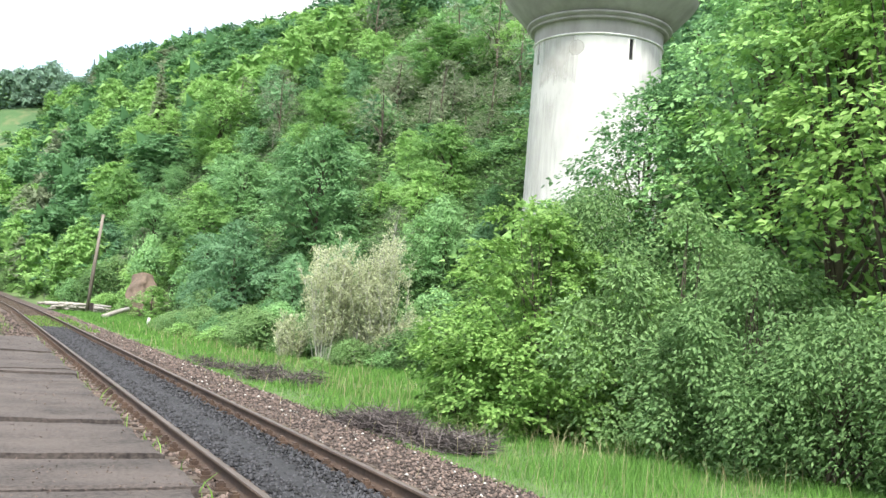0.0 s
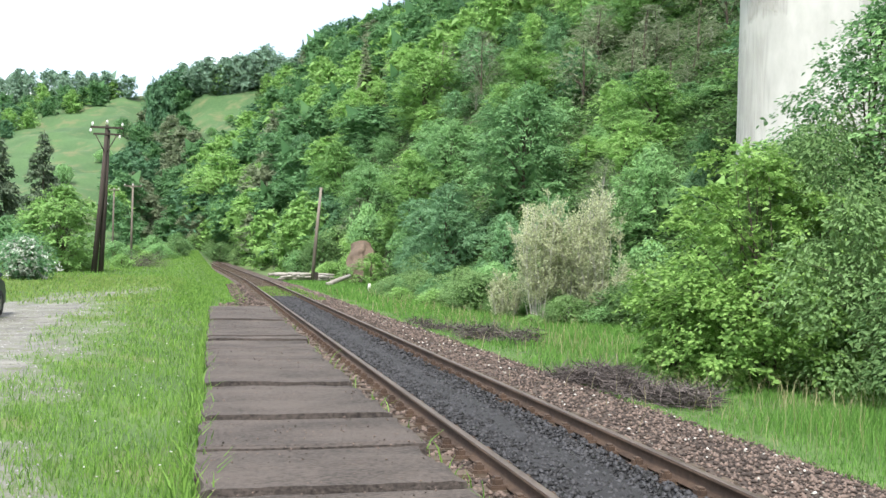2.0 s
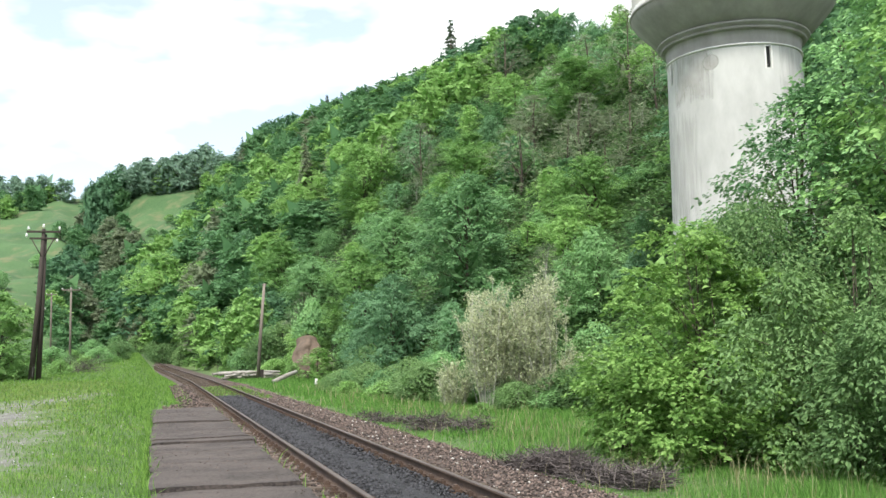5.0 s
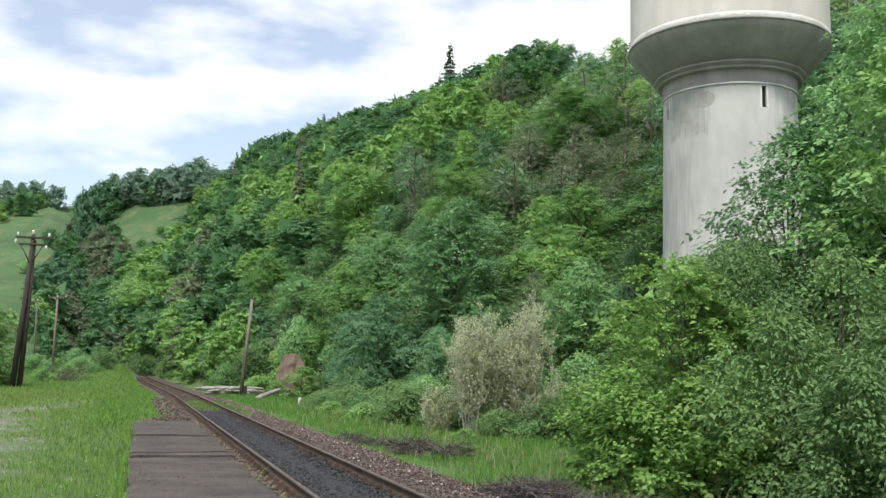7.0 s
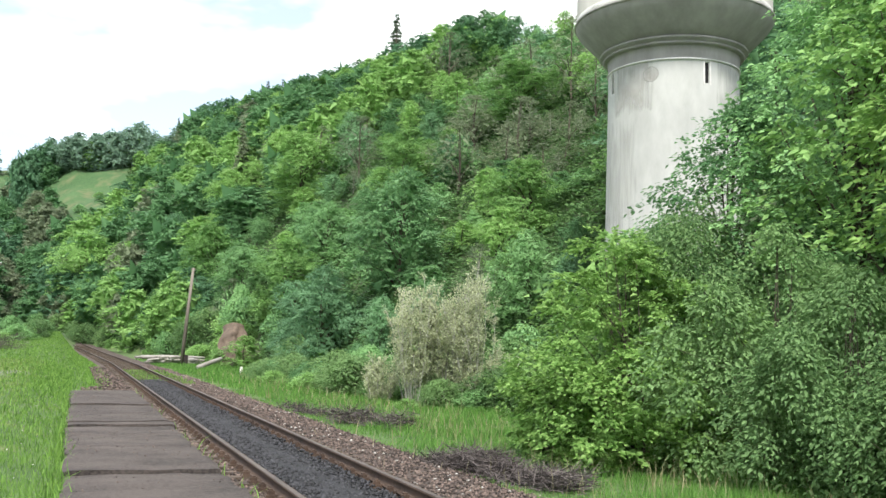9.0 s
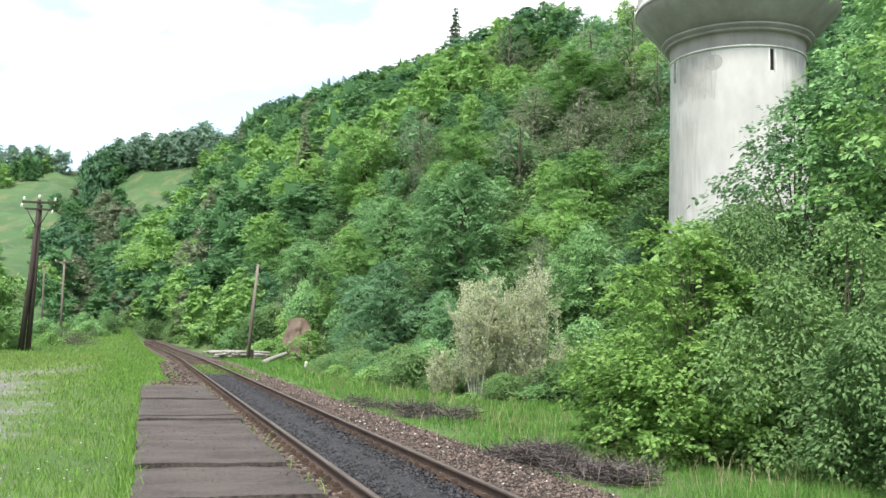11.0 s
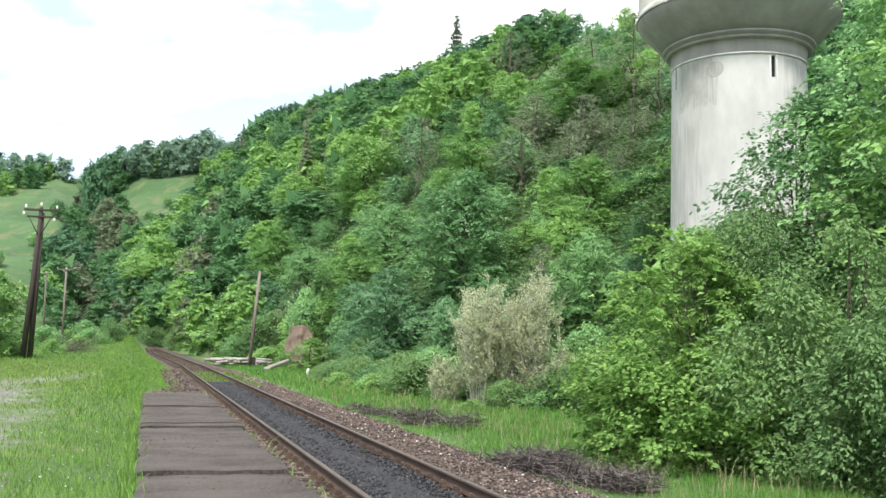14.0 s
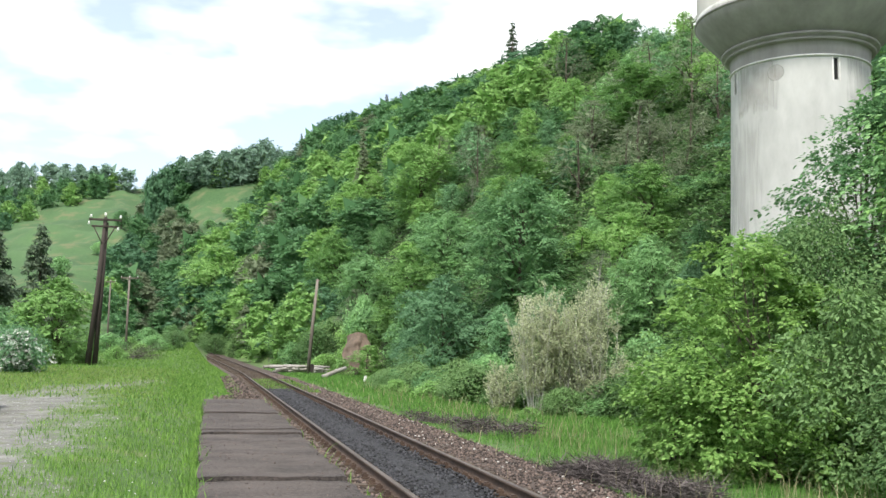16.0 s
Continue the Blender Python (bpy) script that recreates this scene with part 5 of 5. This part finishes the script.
x = np.where(rng.uniform(0, 1, n) < 0.93, rng.normal(-0.14, 0.08, n), rng.normal(1.98, 0.04, n))
tagged(blades("edge_grass", x, y, 0.22, 0.016, BLADES, rng, 0.45, z=np.full(n, -0.14)), "grass tufts hanging over the platform edge", "grass", kind="stuff")
n = 70
y = near_far(rng, n, 8, 30)
x = rng.uniform(-3.5, -0.3, n)
ok = gravel_mask(x, y) < 0
s = stones("daisies", x[ok], y[ok], land(x[ok], y[ok]) + 0.16, rng.uniform(0.012, 0.02, int(ok.sum())), BLOSSOM, rng)
tagged(s, "small white flower heads in the grass", "flowers", kind="stuff")


def brush_heap(name, a, b, count, height, spread, label, seed):
    g = np.random.default_rng(seed)
    s = g.uniform(0, 1, count)
    x = a[0] + (b[0] - a[0]) * s + g.normal(0, spread, count)
    y = a[1] + (b[1] - a[1]) * s + g.normal(0, spread * 1.2, count)
    hump = 0.6 + 0.4 * np.sin(s * 9 + seed)
    p = np.stack([x, y, land(x, y) + g.uniform(0, 0.8, count) * height * hump], -1)
    w = np.stack([g.normal(0.2, 0.8, count), g.normal(-0.3, 0.8, count), g.uniform(-0.15, 0.55, count)], -1)
    w *= (height * g.uniform(0.5, 1.1, count) / np.linalg.norm(w, axis=1))[:, None]
    side = np.cross(w, g.normal(0, 1, (count, 3)))
    side *= (0.006 / (np.linalg.norm(side, axis=1) + 1e-9))[:, None]
    bend = g.normal(0, 0.03, (count, 3))
    v = np.stack([p - side, p + side, p + w * 0.55 + bend + side * 0.8, p + w * 0.55 + bend - side * 0.8, p + w], 1)
    f = np.array([(0, 1, 2), (0, 2, 3), (3, 2, 4)])[None] + (np.arange(count) * 5)[:, None, None]
    return tagged(new(name, mesh_np(name, v.reshape(-1, 3), f.reshape(-1, 3), TWIG)), label, "dead brush", kind="stuff")


brush_heap("dead_brush", (6.05, 16.6), (6.75, 13.0), 5200, 0.42, 0.2, "long heap of grey dead brushwood on the verge", 61)
brush_heap("dead_brush", (6.6, 25.5), (7.6, 23.2), 1600, 0.5, 0.25, "tuft of grey dead brushwood in the grass", 62)
brush_heap("dead_brush", (6.2, 30.5), (6.9, 27.0), 1200, 0.3, 0.25, "low grey dead brushwood beside the ballast", 63)
brush_heap("dead_brush", (-6.8, 88), (-4.6, 86), 700, 1.6, 0.5, "bare brown thicket by the far pole", 64)


# ---- poles ----
def ground_at(turn, d):
    x, y = polar(turn, d)
    return x, y, float(land(x, y))


def insulator(parent, x, y, z, s=1.0):
    ob = lathe("insulator", [(0.012 * s, 0), (0.012 * s, 0.06 * s), (0.07 * s, 0.07 * s), (0.08 * s, 0.10 * s), (0.05 * s, 0.14 * s), (0.07 * s, 0.16 * s), (0.05 * s, 0.22 * s), (0.01 * s, 0.24 * s)], PORCELAIN, parent, 12, "white porcelain insulator")
    ob.location = (x, y, z)
    return ob


x, y, z = ground_at(-6.15, 70)
twin = thing("twin_pole", "dark tarred twin-legged wooden power pole with crossarms", "power pole", (x, y, z))
tube("post", [(-0.28, 0, -0.5), (0.14, 0, 5.0), (0.42, 0, 9.95)], [0.20, 0.165, 0.12], POLE_WOOD, twin, 10)
tube("post", [(0.16, 0.25, -0.5), (0.36, 0.2, 5.0), (0.50, 0.1, 9.6)], [0.18, 0.155, 0.12], POLE_WOOD, twin, 10)
part("crossarm", box_bm((2.1, 0.12, 0.14), Matrix.Translation((0.42, -0.1, 9.75)), 0.015), POLE_WOOD, twin)
part("crossarm", box_bm((1.7, 0.12, 0.12), Matrix.Translation((0.40, -0.1, 9.30)), 0.015), POLE_WOOD, twin)
tube("brace", [(-0.3, -0.12, 9.25), (0.30, -0.12, 8.1)], [0.04, 0.04], POLE_WOOD, twin, 6)
tube("brace", [(1.05, -0.12, 9.25), (0.45, -0.12, 8.1)], [0.04, 0.04], POLE_WOOD, twin, 6)
for ix, iz in ((-0.62, 9.35), (-0.5, 9.82), (0.42, 9.98), (1.4, 9.82), (1.25, 9.0)):
    insulator(twin, ix, -0.1, iz, 1.15)
x, y, z = ground_at(5.7, 83)
lone = thing("old_pole", "old grey wooden pole standing by the line", "utility pole", (x, y, z))
tube("post", [(-0.2, 0, -0.5), (0.1, 0, 4), (0.42, 0, 7.9)], [0.16, 0.14, 0.11], GREY_WOOD, lone, 10)
part("cap", box_bm((0.34, 0.16, 0.1), Matrix.Translation((0.42, 0, 7.8)), 0.01), GREY_WOOD, lone)
part("stub", box_bm((0.3, 0.22, 1.1), Matrix.Translation((0.14, -0.16, 0.3)), 0.02), POLE_WOOD, lone, "short dark stub post bound to the foot")
for t, d, h, wide in ((-4.42, 106, 8.0, 1.7), (-5.4, 128, 8.4, 1.2), (-5.95, 150, 7.0, 1.4)):
    x, y, z = ground_at(t, d)
    p = tagged(thing("power_pole", "slim grey wooden power pole with a crossarm", "power pole", (x, y, z)), group="far poles")
    tube("post", [(0, 0, -0.5), (0.02, 0, 4), (0.05, 0, h)], [0.13, 0.11, 0.09], GREY_WOOD, p, 8)
    part("crossarm", box_bm((wide, 0.1, 0.12), Matrix.Translation((0.05, -0.1, h - 0.25)), 0.01), GREY_WOOD, p)
    for ix in (-wide / 2 + 0.1, 0.05, wide / 2):
        insulator(p, ix, -0.1, h - 0.2, 0.7)

# ---- logs, marker post, earth bank ----
rng = np.random.default_rng(71)


def log(x0, y0, z0, x1, y1, z1, r, label="pale peeled log lying in a pile"):
    a, b = np.array([x0, y0, z0]), np.array([x1, y1, z1])
    ob = tagged(new("log"), label, "log", "felled logs")
    ob.location = a
    pts = [(b - a) * s + [0, 0, 0.04 * math.sin(s * 3)] for s in (0, 0.3, 0.6, 1)]
    tube("stem", pts, [r * 1.1, r, r * 0.95, r * 0.85], LOG_WOOD, ob, 9)
    return ob


base = float(land(7, 86))
for k in range(26):
    cx, cy, lv = rng.uniform(5.4, 9.6), 85.5 + rng.uniform(-1.2, 1.2), rng.integers(0, 3)
    a, L, r = rng.normal(0.0, 0.5), rng.uniform(1.0, 2.6), rng.uniform(0.08, 0.14)
    dx, dy = math.cos(a) * L / 2, math.sin(a) * L / 2
    zz = base + 0.14 + 0.2 * lv
    log(cx - dx, cy - dy, zz + rng.uniform(-0.03, 0.05), cx + dx, cy + dy, zz + rng.uniform(-0.03, 0.08), r)
log(8.0, 71.0, float(land(8.0, 71.0)) + 0.12, 9.9, 73.0, float(land(9.9, 73.0)) + 0.75, 0.17, "long pale log leaning on the bank")
x, y, z = ground_at(8.85, 63)
post = thing("marker_post", "small white painted stone marker post", "marker post", (x, y, z))
part("shaft", box_bm((0.16, 0.14, 0.55), Matrix.Translation((0, 0, 0.22)) @ Matrix.Rotation(0.08, 4, "Y"), 0.025), CHIPPED, post)

bm = bmesh.new()
bmesh.ops.create_grid(bm, x_segments=24, y_segments=24, size=0.5)
for v in bm.verts:
    u, w = v.co.x * 2, v.co.y * 2
    px = u * (1.8 - 0.95 * ((w + 1) / 2) ** 1.4) * (1 + 0.3 * noise.noise(Vector((u * 2, w * 3, 8)))) + 0.3 * noise.noise(Vector((w * 2, 1, 3))) + 0.3 * w
    h = (w + 1) / 2 * 4.3
    v.co = Vector((px, 1.25 * h + 0.5 * u * u + 0.45 * noise.noise(Vector((px * 1.3, h * 1.3, 5))) + 0.3 * noise.noise(Vector((px * 4, h * 3, 2))), h - 0.5 - 0.35 * u * u))
bank = part("earth_bank", bm, SOIL)
x, y, z = ground_at(8.75, 79)
bank.location = (x, y, z - 0.2)
tagged(bank, "bare brown soil of a slipped bank", "earth bank", kind="structure")
for p in bank.data.polygons:
    p.use_smooth = True

# ---- parked car ----
PAINT = surface("dark green car paint", (0.014, 0.026, 0.030), (0.024, 0.038, 0.042), 3.0, 0.42, 0.0)
# lighter bluish base colour stands in for sky reflected in the glass
CAR_GLASS = plain("car glass with sky reflection in its colour", (0.06, 0.10, 0.105), 0.04)
RUBBER = plain("tyre rubber", (0.018, 0.018, 0.018), 0.85)
ALLOY = plain("alloy rim", (0.45, 0.45, 0.46), 0.35, 0.8)
TAIL_RED = plain("red tail lamp lens", (0.28, 0.012, 0.018), 0.25)
CHROME = plain("roof rail metal", (0.5, 0.5, 0.52), 0.3, 0.9)


def car_shell(profile, half, tuck, name, material, parent, label=""):
    """A body from a side outline (along, height, how far it is tucked in)."""
    bm = bmesh.new()
    left = [bm.verts.new((-(half - tuck * k), a, h)) for a, h, k in profile]
    right = [bm.verts.new((half - tuck * k, a, h)) for a, h, k in profile]
    bm.faces.new(left)
    bm.faces.new(right[::-1])
    n = len(profile)
    for i in range(n):
        bm.faces.new((left[i], left[(i + 1) % n], right[(i + 1) % n], right[i]))
    bmesh.ops.bevel(bm, geom=bm.edges[:], offset=0.035, segments=2, affect="EDGES")
    ob = part(name, bm, material, parent, label)
    for p in ob.data.polygons:
        p.use_smooth = True
    ob.data.set_sharp_from_angle(angle=radians(35))
    return ob


cx, cy = -6.2, 24.2
car = thing("car", "dark green estate car parked on the gravel", "car", (cx, cy, float(land(cx, cy + 2)) + 0.02))
car.rotation_euler.z = radians(0.5)
car_shell([(0.0, 0.35, 0), (0.0, 0.62, 0), (0.05, 1.02, 0.15), (3.15, 1.04, 0.15), (4.15, 0.88, 0.25), (4.35, 0.66, 0.3), (4.33, 0.3, 0.2), (3.9, 0.22, 0), (0.3, 0.22, 0)], 0.87, 0.12, "body", PAINT, car)
car_shell([(0.08, 1.01, 0), (0.28, 1.56, 1), (0.7, 1.66, 1.2), (2.1, 1.65, 1.2), (2.45, 1.57, 1.1), (3.25, 1.02, 0)], 0.85, 0.14, "cabin", PAINT, car)
for sx in (-1, 1):
    for y0, y1, y2, y3 in ((0.32, 0.46, 0.95, 0.98), (1.05, 1.07, 1.72, 1.75), (1.84, 1.86, 2.35, 2.85)):
        bm = bmesh.new()
        q = [(y0, 1.08), (y1, 1.51), (y2, 1.52), (y3, 1.08)]
        vs = [bm.verts.new((sx * (0.85 - 0.14 * max(0, (h - 1.01) / 0.55) + 0.006), a, h)) for a, h in q]
        vi = [bm.verts.new((v.co.x - sx * 0.02, v.co.y, v.co.z)) for v in vs]
        bm.faces.new(vs)
        bm.faces.new(vi[::-1])
        for i in range(4):
            bm.faces.new((vs[i], vs[(i + 1) % 4], vi[(i + 1) % 4], vi[i]))
        part("side_window", bm, CAR_GLASS, car, "side window, sky reflection in its colour")
    part("tail_light", box_bm((0.14, 0.06, 0.42), Matrix.Translation((sx * 0.76, 0.02, 0.87)) @ Matrix.Rotation(0.08, 4, "X"), 0.015), TAIL_RED, car, "red tail light")
    part("headlight", box_bm((0.3, 0.1, 0.16), Matrix.Translation((sx * 0.6, 4.22, 0.66)), 0.02), CAR_GLASS, car)
    part("mirror", box_bm((0.18, 0.1, 0.13), Matrix.Translation((sx * 0.94, 2.75, 1.09)), 0.03), PAINT, car)
    part("roof_rail", box_bm((0.03, 1.7, 0.03), Matrix.Translation((sx * 0.62, 1.35, 1.69)), 0.008), CHROME, car)
    part("door_seam", box_bm((0.008, 0.012, 0.6), Matrix.Translation((sx * 0.868, 1.78, 0.62))), BLACK, car)
    for wy in (0.82, 3.48):
        tyre = lathe("tyre", [(0.2, -0.09), (0.31, -0.1), (0.335, -0.07), (0.335, 0.07), (0.31, 0.1), (0.2, 0.09)], RUBBER, car, 32)
        tyre.location, tyre.rotation_euler = (sx * 0.79, wy, 0.335), (0, radians(90), 0)
        rim = lathe("rim", [(0.02, 0.075 * sx), (0.06, 0.085 * sx), (0.15, 0.05 * sx), (0.2, 0.085 * sx), (0.205, 0.0)], ALLOY, tyre, 24)
part("rear_window", box_bm((1.3, 0.02, 0.40), Matrix.Translation((0, 0.19, 1.30)) @ Matrix.Rotation(radians(-26), 4, "X"), 0.008), CAR_GLASS, car)
part("bumper", box_bm((1.7, 0.16, 0.2), Matrix.Translation((0, -0.02, 0.42)), 0.04), RUBBER, car)
part("number_plate", box_bm((0.5, 0.015, 0.11), Matrix.Translation((0, -0.01, 0.72)), 0.004), PORCELAIN, car, "plain pale plate")
